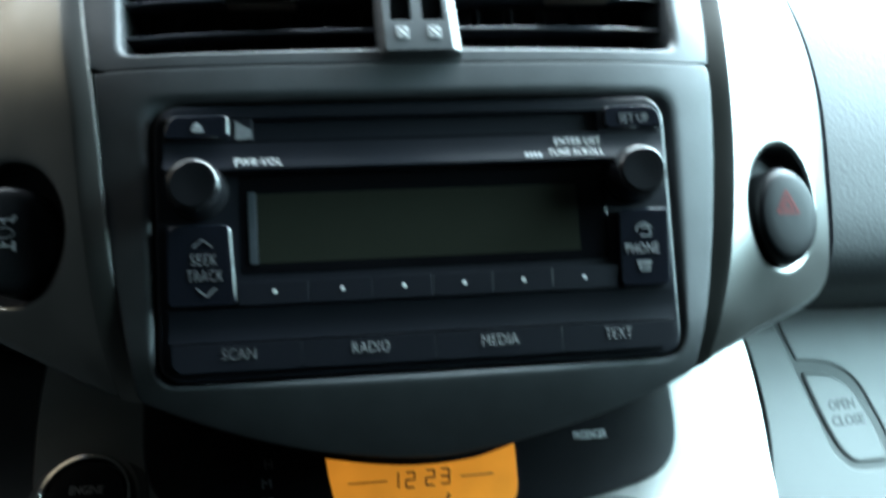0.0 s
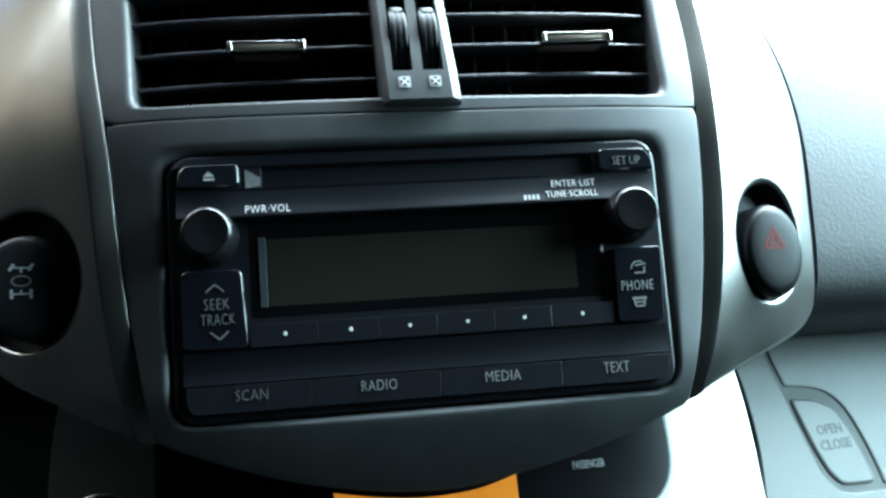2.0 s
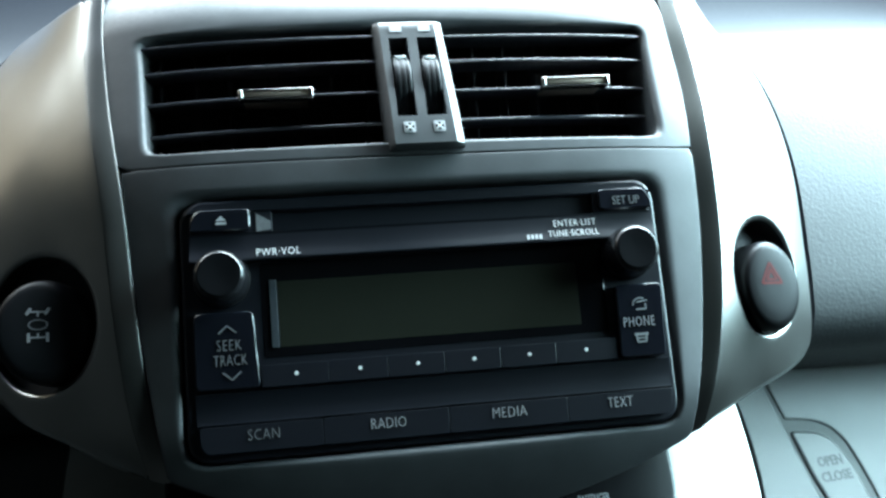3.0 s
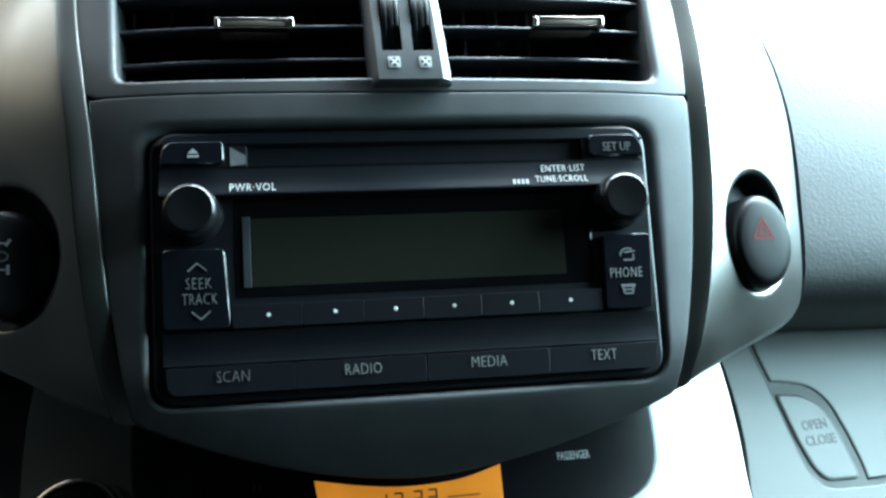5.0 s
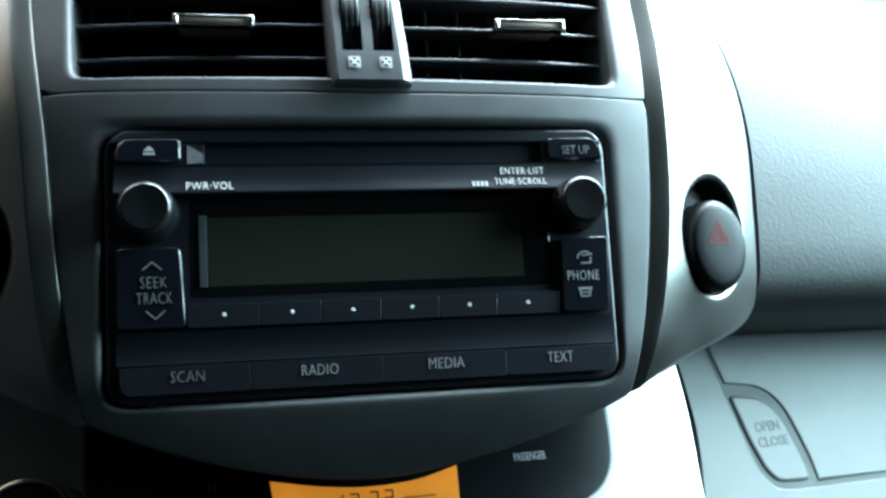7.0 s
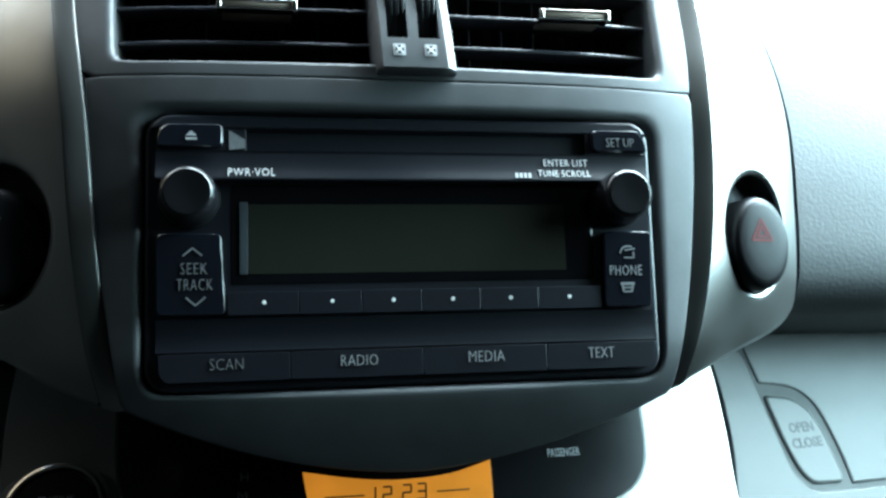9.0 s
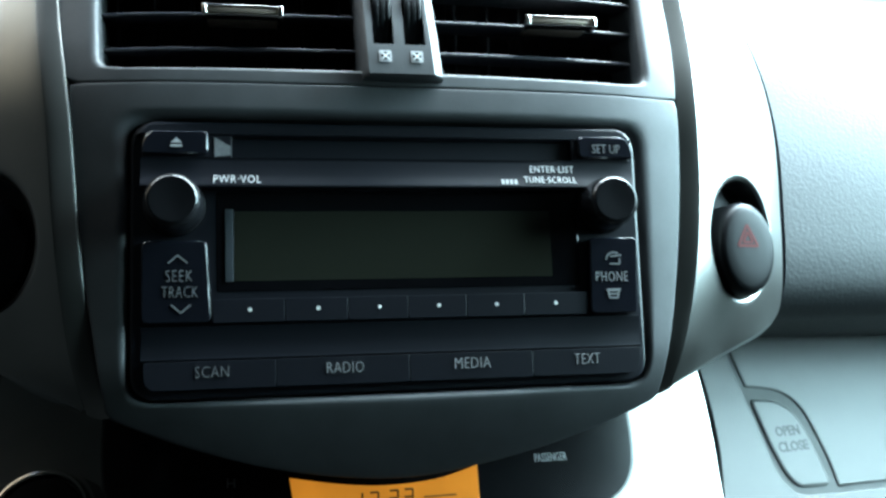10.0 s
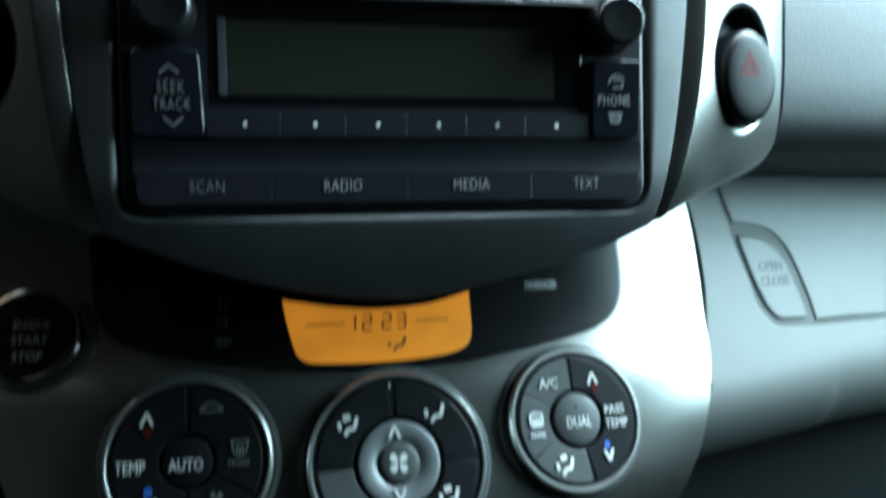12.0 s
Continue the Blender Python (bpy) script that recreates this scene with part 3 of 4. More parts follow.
# ---- air vents ----
def air_vent(x0, x1, slat_z, lever_x, lever_z, label):
    xm = (x0 + x1) / 2
    ob = thing("air_vent", label, "air vent", (xm, F(xm, 0.095) + 0.02, 0.095), group="centre air vents")
    xs = np.linspace(x0, x1, 14).tolist()
    duct, rows = extruded([(0.006, 0.0925), (0.052, 0.096), (0.052, 0.158), (0.0165, 0.1572)], xs, lambda x: F(x, 0.12))
    for end in (rows[0], rows[-1]):
        duct.faces.new(end)
    part("duct", duct, CAVITY, ob)
    for i in range(7):
        x = x0 + (i + 0.5) * (x1 - x0) / 7
        y = F(x, 0.12) + 0.030
        part("vertical_vane", block(x - 0.0006, x + 0.0006, y, y + 0.016, 0.0955, 0.158, 0.0004), CAVITY, ob)
    for z in slat_z:
        bm, rows = extruded([(0.0205, z + 0.0042), (0.0014, z + 0.0011), (0.0003, z + 0.0006), (0.0, z), (0.0005, z - 0.0007), (0.0205, z + 0.0022), (0.0205, z + 0.0042)], xs,
                            lambda x: F(x, 0.12) + 0.0085)
        part("slat", bm, VANE, ob)
    a, b = lever_x
    xl, z = (a + b) / 2, lever_z
    y = F(xl, z) + 0.0005
    lever = part("lever", merged(block(a + 0.001, b - 0.001, y + 0.001, y + 0.016, z - 0.0012, z + 0.0012, 0.0005), block(a + 0.0008, b - 0.0008, y - 0.0006, y + 0.004, z - 0.0013, z + 0.0013, 0.0007)),
                 BRONZE, ob, "satin bronze sliding tab")
    rim = merged(block(a, b, y - 0.0010, y + 0.0050, z + 0.0014, z + 0.0022, 0.00035), block(a, b, y - 0.0004, y + 0.0050, z - 0.0019, z - 0.0013, 0.0003),
                 block(a - 0.0008, a + 0.0012, y - 0.0012, y + 0.0060, z - 0.0023, z + 0.0023, 0.0007), block(b - 0.0014, b + 0.0012, y - 0.0014, y + 0.0060, z - 0.0025, z + 0.0025, 0.0009))
    part("chrome_rim", rim, CHROME, lever, "bright chrome rim")


def vent_divider():
    ob = thing("vent_divider", "charcoal plastic pillar with two thumbwheels between the vents", "vent control", (XC, F(XC, 0.095), 0.092))

    def left(z):
        return -0.0283 + (z - 0.092) * -0.035

    def skin(x, z):
        return F(x, z) - 0.0065
    z0, z1 = 0.0884, 0.1506
    slots = (0.1032, 0.1420)
    zs = [z0, z0 + 0.0010, z0 + 0.0022] + np.linspace(0.094, slots[0], 4).tolist() + np.linspace(slots[0], slots[1], 12).tolist()[1:] + np.linspace(slots[1], z1, 5).tolist()[1:] + [z1 + 0.0015]
    bm = bmesh.new()
    grid = []
    for z in zs:
        l = left(z)
        r = 0.0036 + (z - 0.0912) * -0.062
        sh = (z - 0.106) * -0.012
        down = {0: 0.020, 1: 0.0020, 2: 0.0}.get(zs.index(z), 0.0) + (0.012 if z > z1 else (0.0012 if z > z1 - 1e-6 else 0.0))
        cols = [(l, 0.022), (l, 0.0030), (l + 0.0022, 0), (-0.0240 + sh, 0), (-0.0157 + sh, 0), (-0.0115 + sh, 0), (-0.0030 + sh, 0), (r - 0.0036, 0), (r, 0.0030), (r, 0.022)]
        grid.append([bm.verts.new((x, skin(x, z) + max(dy, down), z)) for x, dy in cols])
    for i in range(len(zs) - 1):
        inside = slots[0] - 1e-6 <= zs[i] and zs[i + 1] <= slots[1] + 1e-6
        for j in range(9):
            if inside and j in (3, 5):
                continue
            bm.faces.new((grid[i][j], grid[i][j + 1], grid[i + 1][j + 1], grid[i + 1][j]))
    lo = [i for i, z in enumerate(zs) if abs(z - slots[0]) < 1e-6][0]
    hi = [i for i, z in enumerate(zs) if abs(z - slots[1]) < 1e-6][0]
    for j in (3, 5):
        loop = [grid[i][j] for i in range(lo, hi + 1)] + [grid[i][j + 1] for i in range(hi, lo - 1, -1)]
        deep = [bm.verts.new(v.co + Vector((0, 0.014, 0))) for v in loop]
        for i in range(len(loop)):
            k = (i + 1) % len(loop)
            bm.faces.new((loop[i], loop[k], deep[k], deep[i]))
        bm.faces.new(deep)
    part("body", bm, FASCIA, ob)
    for k, cx in enumerate((-0.0199, -0.0073)):
        cz, r = 0.1190, 0.0180
        yc = skin(cx, cz) + r - 0.0011
        wheel = bmesh.new()
        n, w = 90, 0.0035
        prof = [(-w, 0.92), (-w, 0.985), (-w * 0.8, 1.0), (-w * 0.45, 1.0), (-w * 0.4, 0.988), (-w * 0.1, 0.988), (-w * 0.05, 1.0), (w * 0.3, 1.0), (w * 0.35, 0.988), (w * 0.6, 0.988), (w * 0.65, 1.0), (w * 0.9, 1.0), (w, 0.985), (w, 0.92)]
        loops = []
        for dx, f in prof:
            loops.append([(cx + dx, yc + r * f * (1 - 0.010 * (i % 2)) * math.cos(2 * math.pi * i / n), cz + r * f * (1 - 0.010 * (i % 2)) * math.sin(2 * math.pi * i / n)) for i in range(n)])
        stitch(wheel, loops)
        ring = part("thumbwheel", wheel, DIAL, ob, "ribbed black thumbwheel")
        zt = 0.1322 - 0.0007 * k
        yt = yc - math.sqrt(r * r - (zt - cz) ** 2)
        part("index_mark", block(cx - 0.0023, cx + 0.0023, yt - 0.0008, yt + 0.0010, zt - 0.0009, zt + 0.0009, 0.0002), WHITE, ring)
        x, z, s = cx + 0.0004, 0.0979, 0.0022
        square = part("mark_plate", decal([rounded([(x + s * a, z + s * b) for a, b in ((-1.12, -1.12), (1.12, -1.12), (1.12, 1.12), (-1.12, 1.12))], 0.0006, 3)], skin), LEGEND, ob, "white square mark")
        part("mark_disc", decal([ellipse(x, z, s * 0.80, s * 0.80, 20)], skin, 0.0005, 0.0004), CAVITY, square, "black disc")
        part("mark_cross", decal([bar(x - s * 0.62, z - k * s * 0.62, x + s * 0.62, z + k * s * 0.62, 0.0006) for k in (-1, 1)] + [ellipse(x, z, s * 0.26, s * 0.26, 10)], skin, 0.0007, 0.0002), WHITE, square)
        x, z = cx - 0.0010, 0.1466
        part("open_mark", decal([bar(x - 0.0026, z, x + 0.0026, z, 0.0030)], skin), LEGEND, ob, "pale grey vent mark")


# ---- radio ----
def radio():
    ob = thing("car_radio", "black double-height car radio with two knobs, switched off", "car radio", (XC, 0.0, -0.032))
    part("faceplate", plate(box2(-0.1164, 0.0868, -0.0328, 0.0728, 0.0105, 8), flat_y(0.0012), 0.0, 0.0012, 0.02), RADIO, ob)
    # upper block: a swelling band, cut by the disc slot
    turn = [radians(a) for a in range(18, 91, 8)]
    band = [(0.0771 + 0.0082 * math.cos(a), 0.0640 + 0.0082 * math.sin(a)) for a in turn] + [(-0.1062 - 0.0082 * math.cos(a), 0.0640 + 0.0082 * math.sin(a)) for a in reversed(turn)]
    part("upper_band", plate(band, flat_y(0.0), 0.0014, 0.0011, 0.004), RADIO, ob)
    z0, z1 = 0.0462, 0.0582
    prof = [(0.005, z1), (-0.0012, z1), (-0.0014, z1 - 0.0006), (-0.0018, z1 - 0.0040), (-0.0025, z1 - 0.0070), (-0.0033, z0 + 0.0028), (-0.0039, z0 + 0.0013), (-0.0040, z0 + 0.0006),
            (-0.0036, z0 + 0.0001), (-0.0020, z0), (0.004, z0)]
    bm, rows = extruded(spline(prof, 3), np.linspace(-0.1122, 0.0836, 12).tolist())
    for end in (rows[0], rows[-1]):
        bm.faces.new(end)
    part("lower_band", bm, RADIO, ob)
    part("disc_slot", plate(box2(-0.0784, 0.0574, 0.0582, 0.0667, 0.0008), flat_y(0.0022), 0.0, 0.0004, 0.003), CAVITY, ob)
    left = part("cheek", plate(box2(-0.1118, -0.0788, 0.0580, 0.0669, 0.0004), flat_y(0.0), 0.0012, 0.0004, 0.004), RADIO, ob)
    part("cheek", plate(box2(0.0578, 0.0832, 0.0580, 0.0669, 0.0004), flat_y(0.0), 0.0012, 0.0004, 0.004), RADIO, ob)
    eject = part("eject_button", plate(rounded([(-0.1120, 0.0592), (-0.0876, 0.0592), (-0.0876, 0.0681), (-0.1082, 0.0681), (-0.1108, 0.0655)], 0.0020, 4), flat_y(-0.0012), 0.0026, 0.0005, 0.003, bevel=True), BUTTON, ob)
    s = flat_y(-0.0038)
    part("eject_mark", decal([[(-0.1012, 0.0633), (-0.0970, 0.0633), (-0.0991, 0.0653)], bar(-0.1012, 0.0622, -0.0970, 0.0622, 0.0009)], s), LEGEND, eject)
    part("media_mark", decal([[(-0.0852, 0.0586), (-0.0793, 0.0593), (-0.0793, 0.0626), (-0.0852, 0.0662)]], flat_y(-0.0012)), DIM, ob, "pale grey tapered badge")
    setup = part("setup_button", plate(rounded([(0.0603, 0.0590), (0.0845, 0.0590), (0.0842, 0.0630), (0.0812, 0.0685), (0.0603, 0.0685)], 0.0028, 5), flat_y(-0.0010), 0.0022, 0.0008, 0.003, bevel=True), BUTTON, ob)
    part("lettering", words("SET UP", 0.0726, 0.0630, 0.0120, 0.0036, flat_y(-0.0032), bold=-0.016), DIM, setup)

    def low(x, z):
        return float(np.interp(z, (z0 + 0.0006, z0 + 0.0013, z0 + 0.0028, z1 - 0.0070, z1 - 0.0040, z1 - 0.0006), (-0.0041, -0.0040, -0.0034, -0.0026, -0.0019, -0.0015)))
    part("lettering", words("PWR\u00b7VOL", -0.0768, 0.0496, 0.0176, 0.0032, low, bold=-0.004, spacing=1.14), WHITE, ob)
    part("lettering", words("ENTER\u00b7LIST", 0.0490, 0.0545, 0.0186, 0.0028, low, bold=-0.012, spacing=1.12), WHITE, ob)
    part("lettering", words("TUNE\u00b7SCROLL", 0.0478, 0.0499, 0.0222, 0.0028, low, bold=-0.012, spacing=1.12), WHITE, ob)
    part("small_print", decal([bar(0.0277 + i * 0.0018, 0.0479, 0.0277 + i * 0.0018, 0.0500, 0.0011) for i in range(4)], low), LEGEND, ob)
    # display window
    win = part("display_window", plate(box2(-0.0850, 0.0600, 0.0068, 0.0455, 0.0012), flat_y(0.0016), 0.0006, 0.0005, 0.002), GLOSS, ob, "gloss black display window")
    part("lcd", decal([box2(-0.0782, 0.0480, 0.0110, 0.0378, 0.0004)], flat_y(0.0010), 0.00008, 0.0004), LCD, win, "blank dark green display")
    part("light_guide", plate(box2(-0.0816, -0.0786, 0.0108, 0.0386, 0.0003), flat_y(0.0010), 0.0005, 0.0002, 0.002), GUIDE, win, "grey strip at the display's end")
    # seek rocker
    rocker = part("seek_rocker", plate(rounded([(-0.1118, -0.0045), (-0.0868, -0.0045), (-0.0884, 0.0262), (-0.1118, 0.0262)], 0.0026, 4), flat_y(0.0010), 0.0030, 0.0004, 0.003, bevel=True), BUTTON, ob)
    s = flat_y(-0.0020)
    part("chevron_up", decal(strokes([(-0.1023, 0.0178), (-0.0988, 0.0207), (-0.0953, 0.0178)], 0.0005), s), DIM, rocker)
    part("chevron_down", decal(strokes([(-0.1012, 0.0022), (-0.0977, -0.0008), (-0.0942, 0.0022)], 0.0005), s), DIM, rocker)
    part("lettering", words("SEEK", -0.0983, 0.0130, 0.0096, 0.0042, s, bold=-0.020, spacing=1.10), DIM, rocker)
    part("lettering", words("TRACK", -0.0981, 0.0070, 0.0130, 0.0042, s, bold=-0.020, spacing=1.10), DIM, rocker)
    # presets
    xs = (-0.0864, -0.0596, -0.0356, -0.0121, 0.0114, 0.0352, 0.0618)
    for i, x in enumerate((-0.0726, -0.0470, -0.0234, 0.0001, 0.0236, 0.0481)):
        key = part("preset_button", plate(box2(xs[i] + 0.0001, xs[i + 1] - 0.0001, -0.0048, 0.0040, 0.0010, 3), flat_y(0.0004), 0.0016, 0.00014, 0.003), RADIO, ob)
        part("dot", lathe([(0.0008, 0.0004), (0.0008, -0.0001), (0.0007, -0.0002), (0.0, -0.0002)], (x, -0.0001), 16, -0.0012), WHITE, key, "white dot")
    # phone key
    key = part("phone_button", plate(rounded([(0.0628, -0.0048), (0.0828, -0.0048), (0.0843, 0.0262), (0.0638, 0.0262)], 0.0024, 4), flat_y(0.0004), 0.0026, 0.0005, 0.003, bevel=True), BUTTON, ob)
    s = flat_y(-0.0022)
    part("lettering", words("PHONE", 0.0724, 0.0101, 0.0136, 0.0040, s, bold=-0.020, spacing=1.14), LEGEND, key)
    arc = [(0.0737 + 0.0034 * math.cos(radians(a)), 0.0170 + 0.0030 * math.sin(radians(a))) for a in range(60, 200, 20)]
    part("call_mark", decal(strokes(arc, 0.0006) + [bar(0.0722, 0.0183, 0.0768, 0.0189, 0.0006)] + strokes([(0.0717, 0.0152), (0.0760, 0.0152), (0.0760, 0.0176)], 0.0006), s), DIM, key)
    part("hang_up_mark", decal([bar(0.0697, 0.0046, 0.0757, 0.0046, 0.0011)] + strokes([(0.0705, 0.0040), (0.0709, 0.0014), (0.0745, 0.0014), (0.0749, 0.0040)], 0.0007) + [bar(0.0711, 0.0030, 0.0743, 0.0030, 0.0006)], s), DIM, key)
    # step under the presets, lower row
    bm, rows = extruded(spline([(0.003, -0.0056), (0.0002, -0.0058), (-0.0001, -0.0062), (0.0003, -0.0090), (0.0005, -0.0130), (0.0001, -0.0170), (-0.0001, -0.0180), (0.0004, -0.0184), (0.003, -0.0185)], 4),
                        np.linspace(-0.1122, 0.0840, 10).tolist())
    part("step", bm, RADIO, ob)
    xs = (-0.1113, -0.0632, -0.0123, 0.0375, 0.0838)
    for i, (label, x, w) in enumerate((("SCAN", -0.0866, 0.0122), ("RADIO", -0.0371, 0.0140), ("MEDIA", 0.0128, 0.0143), ("TEXT", 0.0602, 0.0108))):
        z0 = -0.0292
        pts = [(xs[i] + 0.0001, z0), (xs[i + 1] - 0.0001, z0), (xs[i + 1] - 0.0001, -0.0188), (xs[i] + 0.0001, -0.0188)]
        if i == 3:
            pts[1:2] = [(0.0805, z0), (0.0826, z0 + 0.003)]
        if i == 0:
            pts[0:1] = [(xs[0] + 0.0004, z0 + 0.003), (xs[0] + 0.003, z0)]
        key = part("mode_button", plate(rounded(pts, 0.0011, 3), flat_y(0.0004), 0.0018, 0.00014, 0.003), RADIO, ob)
        # SCAN in dimmer ink: the darkness at the left end put into its colour
        part("lettering", words(label, x, -0.0228, w, 0.0041, flat_y(-0.0014), bold=-0.018, spacing=1.06), LEGEND if i else DIM, key)
    # knobs
    for cx, cz, name in ((-0.1000, 0.0398, "volume_knob"), (0.0711, 0.0399, "tuning_knob")):
        prof = [(0.0118, 0.002), (0.0116, -0.0010), (0.0113, -0.0016), (0.0108, -0.0018), (0.0104, -0.0106), (0.0103, -0.0116), (0.0100, -0.0125), (0.0094, -0.0136), (0.0087, -0.0144), (0.0084, -0.0146), (0.0080, -0.0146), (0.0040, -0.0142), (0.0, -0.0141)]
        knob = part(name, lathe(prof, (cx, cz), 72), KNOB, ob, "round satin black knob")
        teeth = [bar(cx + 0.0104 * math.cos(a), cz + 0.0104 * math.sin(a), cx + 0.0106 * math.cos(a), cz + 0.0106 * math.sin(a), 0.0003) for a in (2 * math.pi * i / 60 for i in range(60))]
        part("grip", decal(teeth, flat_y(-0.003), 0.0052, 0.0050), KNOB, knob)


# ---- climate panel ----
SEAM_LINE = np.array(spline([(-0.235, 0.105), (-0.191, 0.118), (-0.1576, 0.1315), (-0.1448, 0.1379), (-0.1224, 0.1458), (-0.1068, 0.1496), (-0.090, 0.1535), (-0.066, 0.1568), (-0.035, 0.1562), (0.0, 0.150)], 8))


def seam_x(z):
    """Where the climate panel meets the glove box."""
    return float(np.interp(z, SEAM_LINE[:, 0], SEAM_LINE[:, 1]))


def climate_panel():
    ob = thing("climate_panel", "silver-painted climate panel with clock display and dials", "control panel", (XC, G(XC, -0.15), -0.15))
    bm = bmesh.new()
    rows = []
    for z in np.linspace(-0.235, -0.005, 56).tolist():
        xr = seam_x(z)
        cols = [(-1.0, 0.012), (-1.0, 0.0012), (-0.995, 0.0)] + [(u, 0.0) for u in np.linspace(-0.97, 0.97, 45).tolist()] + [(0.995, 0.0), (1.0, 0.0012), (1.0, 0.012)]
        rows.append([bm.verts.new((XC + u * (xr - XC), G(XC + u * (xr - XC), z) + dy, z)) for u, dy in cols])
    for a, b in zip(rows, rows[1:]):
        for i in range(len(a) - 1):
            bm.faces.new((a[i], a[i + 1], b[i + 1], b[i]))
    part("panel", bm, SILVER, ob)
    half = [(0.1080, -0.028), (0.1079, -0.050), (0.1072, -0.064), (0.1050, -0.0740), (0.0998, -0.0818), (0.0920, -0.0866), (0.0806, -0.0897), (0.0556, -0.0940), (0.0241, -0.0985)]
    edge = spline(half, 5) + spline([(XC, -0.1002)] + list(reversed(mirror_x(half))), 5)
    screen = part("display_panel", plate(edge, G, 0.0018, 0.0010, 0.002, 1e-6), PANEL, ob, "black panel round the clock")

    def skin(x, z):
        return G(x, z) - 0.0019
    pts = spline([(-0.0566, -0.0698), (-0.0552, -0.0790), (-0.0532, -0.0880), (-0.0516, -0.0925), (-0.0478, -0.0954), (-0.0400, -0.0963), (XC, -0.0968), (0.0080, -0.0956), (0.0180, -0.0940),
                  (0.0238, -0.0912), (0.0262, -0.0865), (0.0270, -0.0780), (0.0274, -0.0688)], 5)
    pts += spline([(0.0268, -0.0689), (0.0080, -0.0736), (XC, -0.0750), (-0.0350, -0.0734), (-0.0560, -0.0699)], 5)
    lit = part("amber_display", plate(pts, skin, 0.0002, 0.0001, 0.0005, 1e-6), AMBER, screen, "lit amber clock display")

    def on(x, z):
        return skin(x, z) - 0.0003

    def digit(cx, cz, code):
        w, h = 0.0021, 0.0034
        seg = {"a": (-w, h, w, h), "b": (w, h, w, 0), "c": (w, 0, w, -h), "d": (-w, -h, w, -h), "e": (-w, 0, -w, -h), "f": (-w, h, -w, 0), "g": (-w, 0, w, 0)}
        out = []
        for k in code:
            x0, z0, x1, z1 = seg[k]
            out.append(bar(cx + x0 * 0.86 + z0 * 0.08, cz + z0 * 0.9, cx + x1 * 0.86 + z1 * 0.08, cz + z1 * 0.9, 0.0008))
        return out
    for x, z, code in ((-0.0275, -0.0805, "bc"), (-0.0205, -0.0806, "abged"), (-0.0118, -0.0803, "abged"), (-0.0052, -0.0801, "abgcd")):
        part("clock_digit", decal(digit(x, z, code), on, 0.0003, 0.0004), INK, lit, "black clock digit")
    for x0, x1 in ((-0.0475, -0.0305), (0.0016, 0.0162)):
        part("divider_line", decal([bar(x0, -0.0806, x1, -0.0805, 0.0006)], on, 0.0004, 0.0006), INK, lit)
    part("airflow_mark", decal([bar(-0.0122, -0.0893, -0.0112, -0.0905, 0.0015), bar(-0.0102, -0.0925, -0.0086, -0.0908, 0.0011), bar(-0.0086, -0.0907, -0.0058, -0.0903, 0.0012), bar(-0.0058, -0.0903, -0.0042, -0.0870, 0.0012)], on, 0.0003, 0.0004), INK, lit)
    part("lettering", words("PASSENGER", 0.0632, -0.0675, 0.0158, 0.0036, skin), LEGEND, screen)
    for text, x, z, w in (("H", -0.0813, -0.0708, 0.0034), ("M", -0.0821, -0.0785, 0.0040), (":00", -0.0823, -0.0858, 0.0072)):
        part("lettering", words(text, x, z, w, 0.0036, skin), DIM, screen)
        part("clock_key", plate(box2(x - 0.022, x - 0.008, z - 0.0016, z + 0.0016, 0.0005), skin, 0.0008, 0.0003, 0.001), BUTTON, screen)


def chevron(x, z, s, up=True):
    k = 1 if up else -1
    return strokes([(x - s, z - k * s * 1.1), (x, z + k * s * 1.1), (x + s, z - k * s * 1.1)], 0.0011)


def seat_mark(x, z, feet=True, screen=False):
    """A seated-person airflow symbol, reduced to plain strokes."""
    out = [bar(x - 0.0034, z + 0.0012, x - 0.0030, z - 0.0016, 0.0015), bar(x - 0.0012, z - 0.0040, x + 0.0004, z - 0.0018, 0.0014), bar(x + 0.0004, z - 0.0018, x + 0.0030, z - 0.0014, 0.0014),
           bar(x + 0.0030, z - 0.0014, x + 0.0042, z + 0.0030, 0.0014)]
    if screen:
        out.append(bar(x - 0.0016, z + 0.0028, x + 0.0014, z + 0.0034, 0.0022))
    return out


def fan_mark(x, z, s):
    out = []
    for i in range(4):
        a = radians(45 + 90 * i)
        c, d = math.cos(a), math.sin(a)
        out.append([(x + s * (u * c - w * d), z + s * (u * d + w * c)) for u, w in ((0.12, 0.0), (0.55, -0.36), (1.0, -0.40), (1.16, -0.10), (1.05, 0.30), (0.60, 0.34))])
    return out


def demist_mark(x, z, s):
    return strokes([(x - s, z + s * 0.8), (x + s, z + s * 0.8), (x + s * 0.7, z - s * 0.6), (x - s * 0.7, z - s * 0.6)], 0.0006, True) + [bar(x + d * s, z - s, x + d * s, z + s * 0.3, 0.0006) for d in (-0.35, 0.0, 0.35)]


